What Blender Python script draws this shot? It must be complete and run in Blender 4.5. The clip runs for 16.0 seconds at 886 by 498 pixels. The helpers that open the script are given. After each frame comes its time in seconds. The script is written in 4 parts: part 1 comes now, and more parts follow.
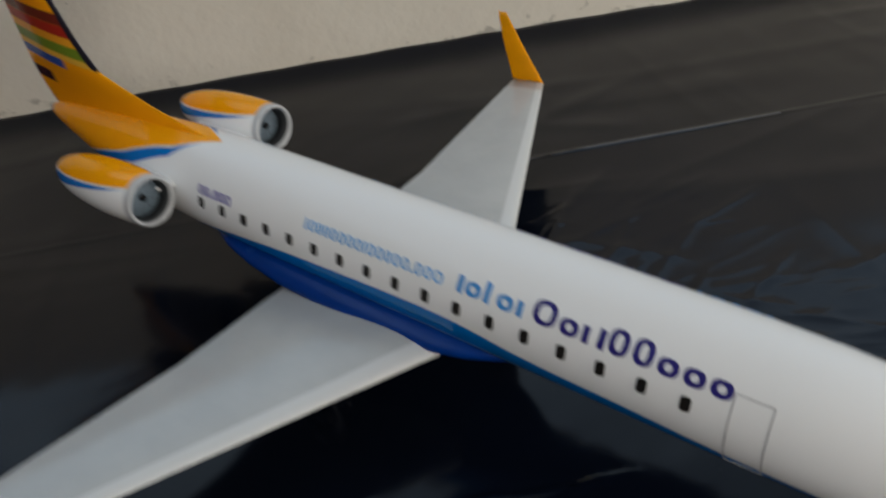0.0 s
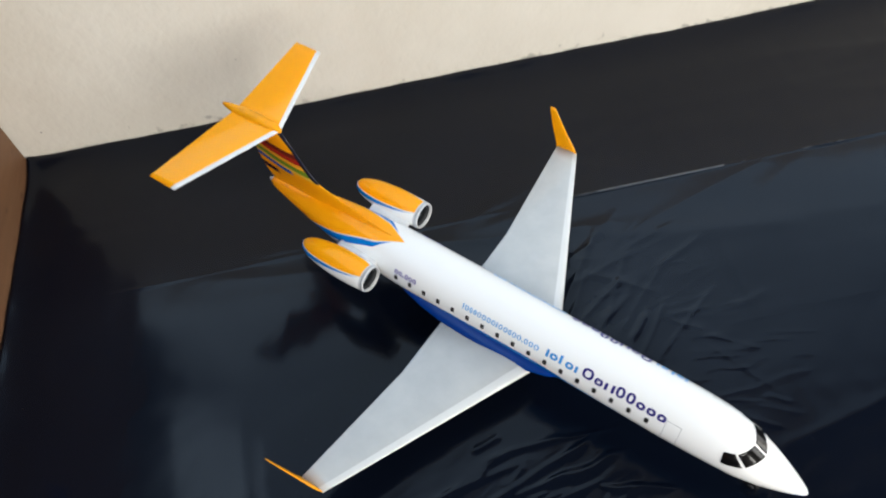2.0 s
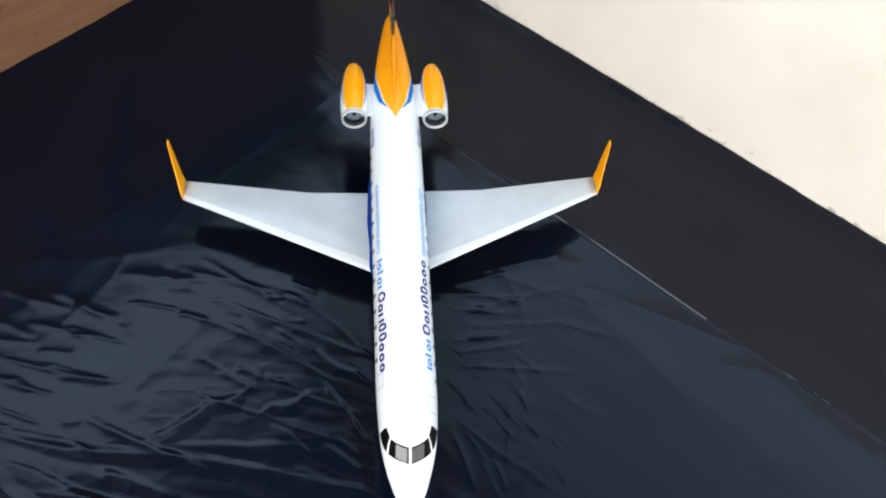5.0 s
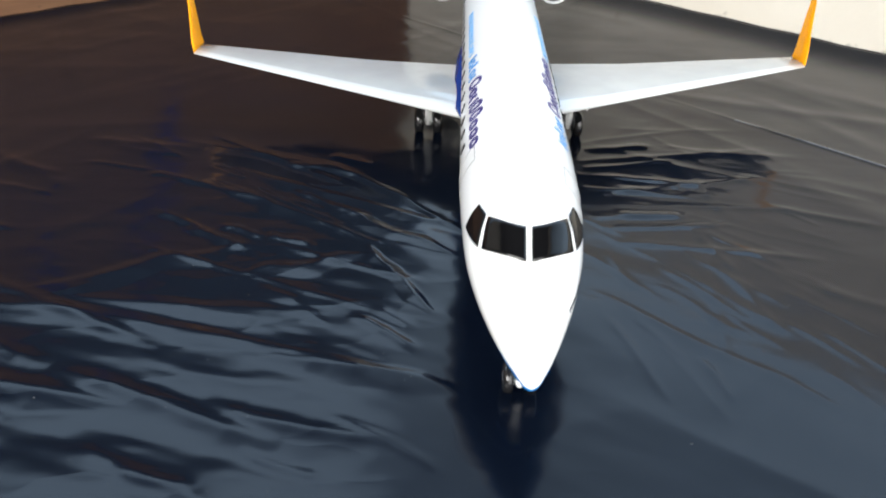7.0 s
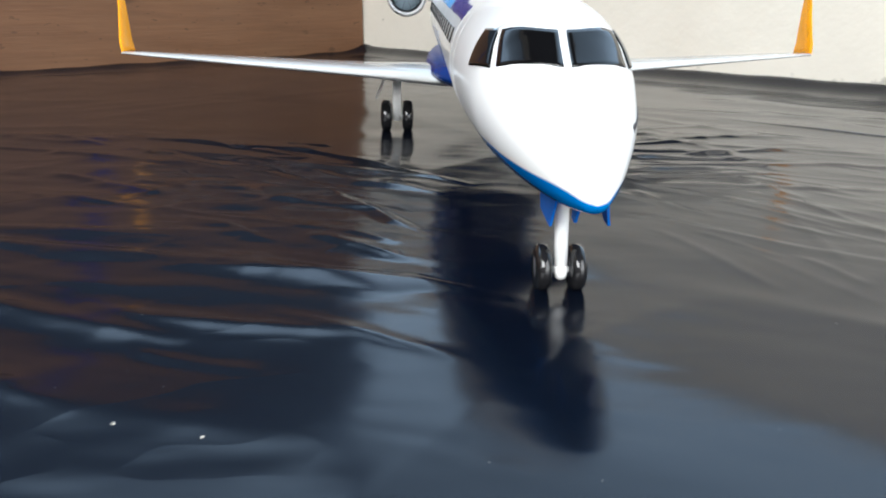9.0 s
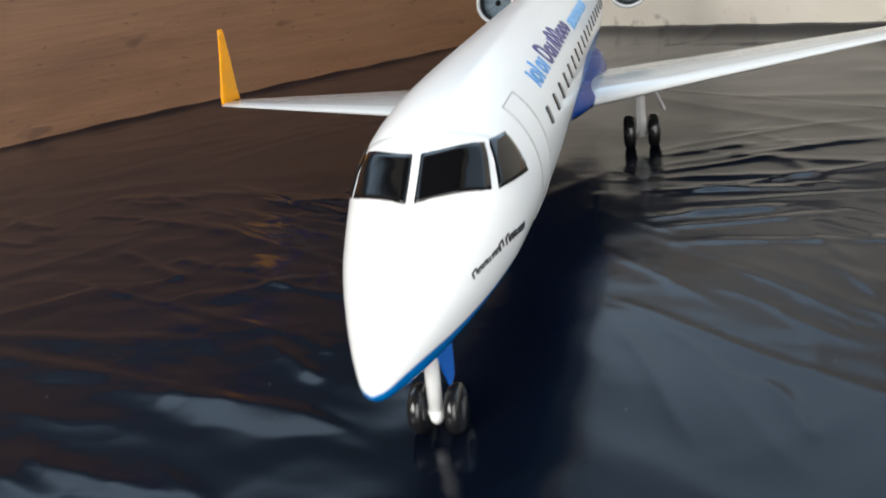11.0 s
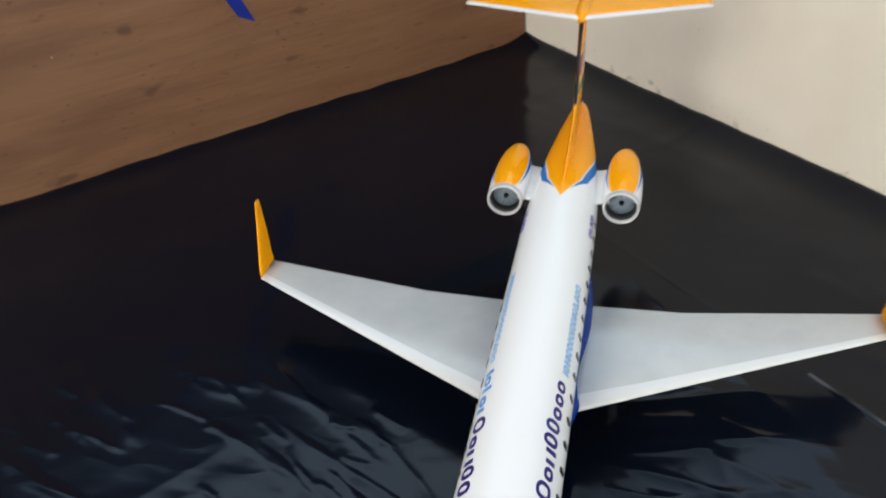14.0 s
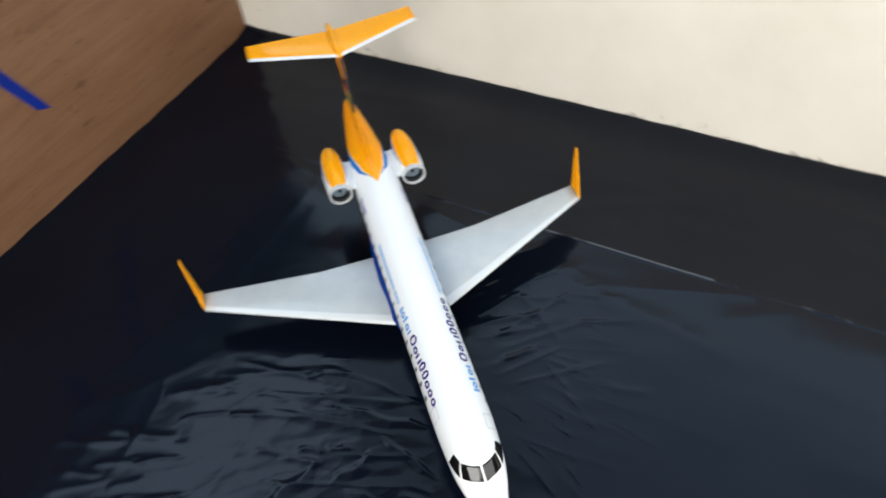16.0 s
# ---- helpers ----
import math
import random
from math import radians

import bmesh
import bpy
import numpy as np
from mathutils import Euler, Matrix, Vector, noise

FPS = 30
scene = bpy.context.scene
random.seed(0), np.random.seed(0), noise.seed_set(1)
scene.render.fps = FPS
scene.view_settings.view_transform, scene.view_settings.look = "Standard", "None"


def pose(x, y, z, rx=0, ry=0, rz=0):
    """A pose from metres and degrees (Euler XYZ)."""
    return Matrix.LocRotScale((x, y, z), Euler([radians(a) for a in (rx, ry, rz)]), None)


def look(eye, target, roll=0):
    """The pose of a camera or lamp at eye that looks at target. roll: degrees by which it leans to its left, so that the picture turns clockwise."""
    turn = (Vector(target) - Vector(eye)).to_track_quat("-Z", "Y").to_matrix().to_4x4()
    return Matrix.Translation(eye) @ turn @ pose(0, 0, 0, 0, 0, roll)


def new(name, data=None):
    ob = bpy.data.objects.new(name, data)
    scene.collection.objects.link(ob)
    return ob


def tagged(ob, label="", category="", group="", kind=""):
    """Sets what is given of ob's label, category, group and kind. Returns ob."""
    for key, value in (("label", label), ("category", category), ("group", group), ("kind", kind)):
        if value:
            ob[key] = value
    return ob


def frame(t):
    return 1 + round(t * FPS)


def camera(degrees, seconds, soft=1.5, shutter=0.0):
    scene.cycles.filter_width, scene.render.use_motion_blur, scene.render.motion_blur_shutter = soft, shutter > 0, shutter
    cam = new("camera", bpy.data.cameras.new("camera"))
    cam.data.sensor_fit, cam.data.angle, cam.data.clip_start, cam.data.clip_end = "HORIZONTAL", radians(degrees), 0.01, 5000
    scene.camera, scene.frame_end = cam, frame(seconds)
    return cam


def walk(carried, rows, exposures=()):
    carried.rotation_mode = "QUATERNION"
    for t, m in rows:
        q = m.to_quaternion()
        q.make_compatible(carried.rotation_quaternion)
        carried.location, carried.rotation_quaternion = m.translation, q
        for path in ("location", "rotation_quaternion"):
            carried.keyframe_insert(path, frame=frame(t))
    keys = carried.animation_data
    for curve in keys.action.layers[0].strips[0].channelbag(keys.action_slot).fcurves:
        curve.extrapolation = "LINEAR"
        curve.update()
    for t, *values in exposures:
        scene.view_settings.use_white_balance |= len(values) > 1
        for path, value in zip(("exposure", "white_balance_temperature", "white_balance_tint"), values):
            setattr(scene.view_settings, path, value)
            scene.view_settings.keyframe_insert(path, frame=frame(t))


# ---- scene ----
cam = camera(60.0, 16.0, soft=1.9, shutter=0.5)
PATH = [
    (0.0, pose(-0.1099, -0.2429, 0.3166, 53.79, 6.35, 36.27)),
    (0.5, pose(-0.1496, -0.2792, 0.4600, 46.21, 6.26, 34.92)),
    (1.0, pose(-0.1639, -0.3160, 0.5639, 39.81, 5.21, 34.64)),
    (1.5, pose(-0.1434, -0.3335, 0.7004, 36.66, 4.79, 34.99)),
    (2.0, pose(-0.1315, -0.3420, 0.7934, 34.47, 4.62, 34.61)),
    (2.5, pose(-0.0979, -0.3356, 0.8825, 34.09, 5.47, 34.87)),
    (3.0, pose(-0.0460, -0.2879, 0.8716, 32.99, 4.94, 39.34)),
    (3.5, pose(0.0241, -0.2130, 0.8662, 29.82, 3.35, 54.75)),
    (3.7, look((0.029, -0.138, 0.900), (-0.813, 0.205, -0.881), -6.8)),
    (5.8, pose(0.2439, -0.0221, 0.6001, 44.73, -2.05, 93.35)),
    (6.0, pose(0.2492, -0.0157, 0.5292, 47.67, -1.10, 94.37)),
    (6.2, look((0.243, -0.036, 0.457), (-1.265, -0.033, -0.857), 4.5)),
    (6.5, pose(0.2265, -0.0425, 0.3760, 52.14, -2.14, 91.92)),
    (6.8, look((0.225, -0.045, 0.296), (-1.432, -0.037, -0.823), 2.9)),
    (7.0, pose(0.2150, -0.0342, 0.2549, 57.94, -1.17, 91.55)),
    (7.2, look((0.212, -0.037, 0.228), (-1.533, -0.050, -0.749), 1.3)),
    (7.5, pose(0.2090, -0.0353, 0.1845, 65.56, -1.38, 90.43)),
    (8.0, pose(0.1922, -0.0536, 0.1192, 69.25, -2.33, 87.29)),
    (8.5, pose(0.1816, -0.0496, 0.0946, 71.58, -1.55, 87.84)),
    (8.7, look((0.176, -0.053, 0.091), (-1.721, 0.053, -0.532), 1.2)),
    (10.8, pose(0.1274, 0.0581, 0.1244, 68.85, 8.32, 101.51)),
    (11.0, pose(0.1211, 0.0665, 0.1333, 68.92, 8.32, 103.94)),
    (11.5, pose(0.0955, 0.0794, 0.1655, 64.98, 7.56, 104.53)),
    (12.0, pose(0.0732, 0.0830, 0.1966, 62.51, 7.13, 105.00)),
    (12.5, pose(0.0504, 0.0768, 0.2400, 60.16, 6.72, 106.92)),
    (13.0, pose(0.0386, 0.0701, 0.2850, 59.23, 5.95, 108.21)),
    (13.5, pose(0.0298, 0.0622, 0.3450, 59.01, 3.87, 106.47)),
    (14.0, pose(0.0644, 0.0546, 0.4646, 53.40, 4.02, 103.41)),
    (14.5, pose(0.1376, 0.0476, 0.6608, 48.41, 3.52, 99.02)),
    (15.0, pose(0.2466, 0.0421, 0.7861, 43.85, 2.17, 95.17)),
    (15.5, pose(0.2863, 0.0121, 0.8086, 42.73, 4.25, 88.34)),
    (16.0, pose(0.2394, -0.0744, 0.8043, 40.34, 5.02, 72.61)),
]
walk(cam, PATH, exposures=[(0.0, -0.95, 6500, 10), (0.5, -0.72, 6500, 10), (1.0, -0.25, 6550, 10), (1.5, 0.08, 6300, 10), (3.5, 0.2, 6300, 10), (3.7, 0.4, 6300, 10), (6.0, 0.4, 5900, 9), (7.0, 0.62, 6150, 9), (7.5, 0.7, 6200, 9), (8.5, 0.58, 5850, 8),
                         (11.0, 0.12, 6200, 9), (12.0, -0.2, 6450, 10), (12.5, -0.18, 6500, 10), (13.0, -0.1, 6550, 10), (13.5, -0.08, 6600, 10), (14.0, -0.02, 6500, 10), (14.5, 0.15, 6450, 10), (16.0, 0.2, 6200, 9)])

# ---------------------------------------------------------------- plan
# The aircraft points along +x with its nose near the origin; the room's corner lies behind its tail.
CORNER = Vector((-1.0875, -0.1178, 0.0))
ANG_U, ANG_V = radians(45.97), radians(-44.65)
U = Vector((math.cos(ANG_U), math.sin(ANG_U), 0))      # along the white wall
V = Vector((math.cos(ANG_V), math.sin(ANG_V), 0))      # along the plywood
ROOM_U, ROOM_V, ROOM_H = 2.9, 2.6, 2.35


def plan(a, b, z=0.0):
    return CORNER + U * a + V * b + Vector((0, 0, z))


# ---------------------------------------------------------------- world and light
world = bpy.data.worlds.new("sky")
scene.world = world
world.use_nodes = True
wn = world.node_tree.nodes
sky = wn.new("ShaderNodeTexSky")
sky.sky_type, sky.sun_disc = "NISHITA", False
sky.sun_elevation, sky.sun_rotation = radians(48), radians(20)
wn["Background"].inputs["Strength"].default_value = 0.06
world.node_tree.links.new(sky.outputs[0], wn["Background"].inputs["Color"])


def area_lamp(name, at, target, sx, sy, watts, colour):
    data = bpy.data.lights.new(name, "AREA")
    data.shape, data.size, data.size_y, data.energy, data.color = "RECTANGLE", sx, sy, watts, colour
    ob = new(name, data)
    ob.matrix_world = look(at, target)
    return ob


# daylight of an assumed, unseen porch: low walls under a roof, open above the plywood and above the white wall,
# where glowing panels stand in for sky, and wide openings opposite both of them
LOW_PLY, LOW_WHITE, HEAD = 0.39, 0.385, 1.95
SKY_B = 1.30      # the opening over the plywood ends here
WIN_A0, WIN_A1, WIN_Z0, WIN_Z1 = 0.75, 2.35, 0.60, 2.0
DOOR_B0, DOOR_B1, DOOR_Z1 = 0.5, 2.2, 2.05
area_lamp("window_daylight", plan((WIN_A0 + WIN_A1) / 2, ROOM_V - 0.02, (WIN_Z0 + WIN_Z1) / 2),
          plan((WIN_A0 + WIN_A1) / 2, 0, (WIN_Z0 + WIN_Z1) / 2), WIN_A1 - WIN_A0 - 0.04, WIN_Z1 - WIN_Z0 - 0.04, 80, (1.0, 0.945, 0.865))
area_lamp("doorway_daylight", plan(ROOM_U - 0.02, (DOOR_B0 + DOOR_B1) / 2, DOOR_Z1 / 2 + 0.02),
          plan(0, (DOOR_B0 + DOOR_B1) / 2, DOOR_Z1 / 2 + 0.02), DOOR_B1 - DOOR_B0 - 0.04, DOOR_Z1 - 0.06, 43, (1.0, 0.945, 0.87))


# ---------------------------------------------------------------- materials
class Nodes:
    """A short way to write node materials."""

    def __init__(self, name, rough=0.5, metal=0.0, spec=0.4, coat=0.0):
        self.mat = bpy.data.materials.new(name)
        self.mat.use_nodes = True
        self.t = self.mat.node_tree
        self.b = self.t.nodes["Principled BSDF"]
        for key, value in (("Roughness", rough), ("Metallic", metal), ("Specular IOR Level", spec), ("Coat Weight", coat)):
            self.b.inputs[key].default_value = value
        self.b.inputs["Coat Roughness"].default_value = 0.08

    def node(self, kind, **values):
        n = self.t.nodes.new(kind)
        for key, value in values.items():
            if key == "op":
                n.operation = value
        return n

    def put(self, value, socket):
        if isinstance(value, (int, float)):
            socket.default_value = value
        elif isinstance(value, tuple):
            socket.default_value = (*value, 1.0)[:4] if len(socket.default_value) == 4 else value
        else:
            self.t.links.new(value, socket)

    def m(self, op, a, b=0.0, c=0.0):
        n = self.node("ShaderNodeMath", op=op)
        for value, socket in zip((a, b, c), n.inputs):
            self.put(value, socket)
        return n.outputs[0]

    def step(self, value, edge, soft=0.0004):
        """0 below edge, 1 above, over a soft width."""
        n = self.node("ShaderNodeMapRange")
        self.put(self.m("SUBTRACT", value, edge), n.inputs["Value"])
        n.inputs["From Min"].default_value, n.inputs["From Max"].default_value = -soft, soft
        return n.outputs["Result"]

    def both(self, a, b):
        return self.m("MULTIPLY", a, b)

    def mix(self, fac, a, b):
        n = self.t.nodes.new("ShaderNodeMix")
        n.data_type = "RGBA"
        self.put(fac, n.inputs[0])
        self.put(a, n.inputs[6])
        self.put(b, n.inputs[7])
        return n.outputs[2]

    def xyz(self):
        c = self.node("ShaderNodeTexCoord")
        s = self.node("ShaderNodeSeparateXYZ")
        self.t.links.new(c.outputs["Object"], s.inputs[0])
        return c.outputs["Object"], s.outputs[0], s.outputs[1], s.outputs[2]

    def curve(self, value, lo, hi, outlo, outhi, points):
        """A smooth function through points, for value from lo to hi."""
        a = self.node("ShaderNodeMapRange")
        self.put(value, a.inputs["Value"])
        a.inputs["From Min"].default_value, a.inputs["From Max"].default_value = lo, hi
        n = self.node("ShaderNodeFloatCurve")
        self.put(a.outputs["Result"], n.inputs["Value"])
        cv = n.mapping.curves[0]
        pts = sorted(((x - lo) / (hi - lo), (y - outlo) / (outhi - outlo)) for x, y in points)
        while len(cv.points) < len(pts):
            cv.points.new(0.5, 0.5)
        for p, (x, y) in zip(cv.points, pts):
            p.location = (x, y)
        n.mapping.update()
        return self.m("MULTIPLY_ADD", n.outputs[0], outhi - outlo, outlo)

    def noise(self, vec, scale, detail=4.0, rough=0.55, stretch=None):
        if stretch:
            mp = self.node("ShaderNodeMapping")
            self.put(vec, mp.inputs[0])
            mp.inputs["Scale"].default_value = stretch
            vec = mp.outputs[0]
        n = self.node("ShaderNodeTexNoise")
        self.put(vec, n.inputs["Vector"])
        n.inputs["Scale"].default_value, n.inputs["Detail"].default_value, n.inputs["Roughness"].default_value = scale, detail, rough
        return n.outputs["Fac"]

    def ramp(self, value, a, b):
        n = self.node("ShaderNodeMapRange")
        self.put(value, n.inputs["Value"])
        n.inputs["From Min"].default_value, n.inputs["From Max"].default_value = a, b
        return n.outputs["Result"]

    def bump(self, height, dist, strength=1.0):
        n = self.node("ShaderNodeBump")
        n.inputs["Distance"].default_value, n.inputs["Strength"].default_value = dist, strength
        self.put(height, n.inputs["Height"])
        self.t.links.new(n.outputs[0], self.b.inputs["Normal"])

    def colour(self, value):
        self.put(value, self.b.inputs["Base Color"])
        return self.mat


WHITE, ORANGE = (0.80, 0.80, 0.79), (0.95, 0.365, 0.002)
SKYBLUE, NAVY = (0.0, 0.15, 0.48), (0.0, 0.05, 0.30)
SILVER = (0.62, 0.63, 0.64)


def gloss_paint(n, vec, amount=0.05):
    """Hand-sprayed enamel: slight orange peel and uneven gloss."""
    peel = n.noise(vec, 260.0, 2.0)
    n.bump(peel, 0.00012, 0.15)
    n.put(n.m("MULTIPLY_ADD", n.noise(vec, 22.0), 0.10, amount + 0.03), n.b.inputs["Roughness"])


def livery_fuselage():
    n = Nodes("fuselage_livery_paint", spec=0.22, coat=0.0)
    vec, x, y, z = n.xyz()
    top = n.curve(x, -0.75, 0.0, 0.0, 0.15, [(-0.75, 0.03), (-0.55, 0.053), (-0.52, 0.0585), (-0.467, 0.0662), (-0.414, 0.0704), (-0.37, 0.0713), (-0.33, 0.0715), (-0.30, 0.0705),
                                             (-0.28, 0.0680), (-0.262, 0.0648), (-0.24, 0.0620), (-0.205, 0.0590), (-0.175, 0.0555), (-0.156, 0.0532), (-0.134, 0.0510), (-0.10, 0.0475),
                                             (-0.05, 0.0437), (-0.033, 0.0427), (-0.022, 0.0405), (0.0, 0.035)])
    dark = n.curve(x, -0.75, 0.0, 0.0, 0.15, [(-0.75, 0.02), (-0.52, 0.046), (-0.46, 0.0508), (-0.41, 0.0523), (-0.36, 0.0527), (-0.32, 0.0524), (-0.29, 0.0515), (-0.26, 0.050), (-0.235, 0.0485),
                                              (-0.20, 0.0460), (-0.13, 0.0400), (-0.05, 0.03), (0.0, 0.02)])
    col = n.mix(n.step(z, top), SKYBLUE, WHITE)
    line = n.both(n.step(z, n.m("ADD", dark, 0.0026)), n.m("SUBTRACT", 1.0, n.step(z, n.m("ADD", dark, 0.0038))))
    col = n.mix(n.both(line, n.m("SUBTRACT", 1.0, n.step(z, top))), col, (0.30, 0.46, 0.66))
    col = n.mix(n.step(z, dark), NAVY, col)
    # orange tail with a white line and a blue blade below it
    edge = n.curve(x, -0.75, 0.0, 0.0, 0.15, [(-0.75, 0.058), (-0.66, 0.070), (-0.62, 0.081), (-0.59, 0.0895), (-0.568, 0.0945), (-0.548, 0.1), (-0.526, 0.1042), (-0.509, 0.1058), (-0.487, 0.1066), (-0.45, 0.11), (0.0, 0.14)])
    wide = n.curve(x, -0.75, 0.0, 0.0, 0.15, [(-0.75, 0.013), (-0.60, 0.011), (-0.57, 0.0100), (-0.545, 0.0075), (-0.52, 0.0045), (-0.495, 0.003), (-0.47, 0.003), (0.0, 0.003)])
    # the orange runs forward to a point on the spine
    point = n.m("SUBTRACT", n.m("MULTIPLY_ADD", x, -0.45, -0.2187), n.m("ABSOLUTE", y))
    blade = n.m("SUBTRACT", n.m("MULTIPLY_ADD", x, -0.70, -0.3425), n.m("ABSOLUTE", y))
    aft = n.m("SUBTRACT", 1.0, n.step(x, -0.486))
    tail = n.mix(n.both(n.step(z, n.m("SUBTRACT", edge, wide)), n.step(blade, 0.0)), col, SKYBLUE)
    tail = n.mix(n.both(n.step(z, n.m("SUBTRACT", edge, 0.0008)), n.step(point, -0.0010)), tail, (0.75, 0.75, 0.74))
    tail = n.mix(n.both(n.step(z, edge), n.step(point, 0.0)), tail, ORANGE)
    col = n.mix(aft, col, tail)
    gloss_paint(n, vec)
    return n.colour(col)


def livery_fin():
    n = Nodes("fin_stripe_paint", spec=0.22, coat=0.0)
    vec, x, y, z = n.xyz()
    q = n.m("MULTIPLY_ADD", n.m("ADD", x, 0.69), 0.115, z)
    col = ORANGE
    for lo, hi, paint, xmax in ((0.119, 0.128, (0.05, 0.012, 0.02), -0.667), (0.1375, 0.1445, (0.03, 0.09, 0.38), -0.640), (0.1445, 0.149, (0.80, 0.45, 0.05), 0.0),
                                (0.149, 0.157, (0.17, 0.27, 0.02), 0.0), (0.157, 0.163, (0.85, 0.38, 0.02), 0.0), (0.163, 0.171, (0.40, 0.02, 0.012), 0.0), (0.171, 0.179, (0.16, 0.02, 0.012), 0.0)):
        band = n.both(n.step(q, lo), n.m("SUBTRACT", 1.0, n.step(q, hi)))
        col = n.mix(n.both(band, n.m("SUBTRACT", 1.0, n.step(x, xmax, 0.003))), col, paint)
    lead = n.curve(z, 0.0, 0.25, -0.75, -0.45, [(0.0, -0.46), (0.10, -0.47), (0.134, -0.605), (0.1513, -0.6195), (0.1785, -0.631), (0.198, -0.642), (0.25, -0.667)])
    col = n.mix(n.both(n.step(x, lead), n.step(z, 0.1345)), col, (0.012, 0.012, 0.022))
    gloss_paint(n, vec)
    return n.colour(col)


def livery_engine():
    n = Nodes("nacelle_livery_paint", spec=0.22, coat=0.0)
    vec, x, y, z = n.xyz()
    edge = n.m("MULTIPLY_ADD", x, 0.085, 0.0135)
    col = n.mix(n.step(z, n.m("MULTIPLY_ADD", x, 0.173, 0.0134)), WHITE, SKYBLUE)
    col = n.mix(n.step(z, n.m("SUBTRACT", edge, 0.0009)), col, (0.75, 0.75, 0.74))
    col = n.mix(n.step(z, edge), col, ORANGE)
    col = n.mix(n.step(x, -0.0045), col, (0.55, 0.56, 0.57))
    gloss_paint(n, vec)
    return n.colour(col)


def livery_wing():
    n = Nodes("wing_grey_paint", coat=0.3)
    vec, x, y, z = n.xyz()
    ay = n.m("ABSOLUTE", y)
    lead = n.m("MULTIPLY_ADD", ay, -0.469, -0.2904)
    back = n.m("SUBTRACT", lead, x)
    grey = n.mix(n.ramp(n.noise(vec, 35.0), 0.35, 0.7), (0.45, 0.46, 0.455), (0.50, 0.51, 0.50))
    band = n.m("MULTIPLY_ADD", ay, -0.028, 0.0125)
    col = n.mix(n.step(back, band), (0.62, 0.63, 0.625), grey)
    gloss_paint(n, vec, 0.04)
    return n.colour(col)


def livery_tailplane():
    n = Nodes("tailplane_paint", spec=0.22, coat=0.0)
    vec, x, y, z = n.xyz()
    back = n.m("SUBTRACT", n.m("MULTIPLY_ADD", n.m("ABSOLUTE", y), -0.37, -0.6375), x)
    col = n.mix(n.step(back, 0.0045), (0.66, 0.67, 0.68), ORANGE)
    gloss_paint(n, vec)
    return n.colour(col)


def paint(name, colour, rough=0.2, metal=0.0, coat=0.1, spec=0.3):
    n = Nodes(name, rough, metal, spec=spec, coat=coat)
    vec, x, y, z = n.xyz()
    dark = tuple(c * 0.86 for c in colour)
    n.put(n.m("MULTIPLY_ADD", n.noise(vec, 60.0), 0.12, rough - 0.05), n.b.inputs["Roughness"])
    n.bump(n.noise(vec, 300.0, 2.0), 0.0001, 0.3)
    return n.colour(n.mix(n.ramp(n.noise(vec, 45.0), 0.35, 0.7), dark, colour))


def plastic_film():
    n = Nodes("black_plastic_film", 0.12, spec=0.5)
    n.b.inputs["IOR"].default_value = 1.3
    vec, x, y, z = n.xyz()
    dust = n.ramp(n.noise(vec, 3.0, 5.0), 0.45, 0.8)
    col = n.mix(dust, (0.0022, 0.0038, 0.0085), (0.0042, 0.0064, 0.0125))
    specks = n.step(n.noise(vec, 420.0, 1.0), 0.80, 0.01)
    col = n.mix(specks, col, (0.05, 0.05, 0.05))
    # light caught by parts of the long crease, painted whitish into the film's colour
    d = n.m("ABSOLUTE", n.m("SUBTRACT", n.m("MULTIPLY", n.m("SUBTRACT", y, 0.354), U.x), n.m("MULTIPLY", n.m("ADD", x, 0.272), U.y)))
    s = n.m("ADD", n.m("MULTIPLY", n.m("SUBTRACT", y, 0.354), U.y), n.m("MULTIPLY", n.m("ADD", x, 0.272), U.x))
    glint = n.ramp(n.m("ADD", n.noise(vec, 14.0, 3.0), n.m("MULTIPLY", n.m("COMPARE", s, -0.09, 0.115), 0.22)), 0.56, 0.70)
    line = n.both(n.both(n.m("SUBTRACT", 1.0, n.step(d, 0.0013, 0.0006)), glint), n.m("COMPARE", s, 0.0, 0.30))
    col = n.mix(line, col, (0.085, 0.09, 0.10))
    n.put(n.m("MULTIPLY_ADD", n.noise(vec, 7.0), 0.10, 0.10), n.b.inputs["Roughness"])
    small = n.noise(vec, 26.0, 3.0, 0.5, (1.0, 0.45, 1.0))
    large = n.noise(vec, 7.0, 2.0, 0.5)
    # sharp creases where the film is crumpled, in front of the starboard wing
    crease = n.m("SUBTRACT", 1.0, n.m("ABSOLUTE", n.m("MULTIPLY_ADD", n.noise(vec, 16.0, 2.0, 0.5, (1.5, 0.7, 1.0)), 4.0, -2.0)))
    far = n.m("SQRT", n.m("ADD", n.m("POWER", n.m("ADD", x, 0.10), 2.0), n.m("POWER", n.m("ADD", y, 0.22), 2.0)))
    crease = n.both(crease, n.m("SUBTRACT", 1.0, n.ramp(far, 0.10, 0.30)))
    n.bump(n.m("ADD", n.m("MULTIPLY", crease, 0.9), n.m("ADD", n.m("MULTIPLY", small, 0.6), n.m("MULTIPLY", large, 0.9))), 0.0016, 0.4)
    return n.colour(col)


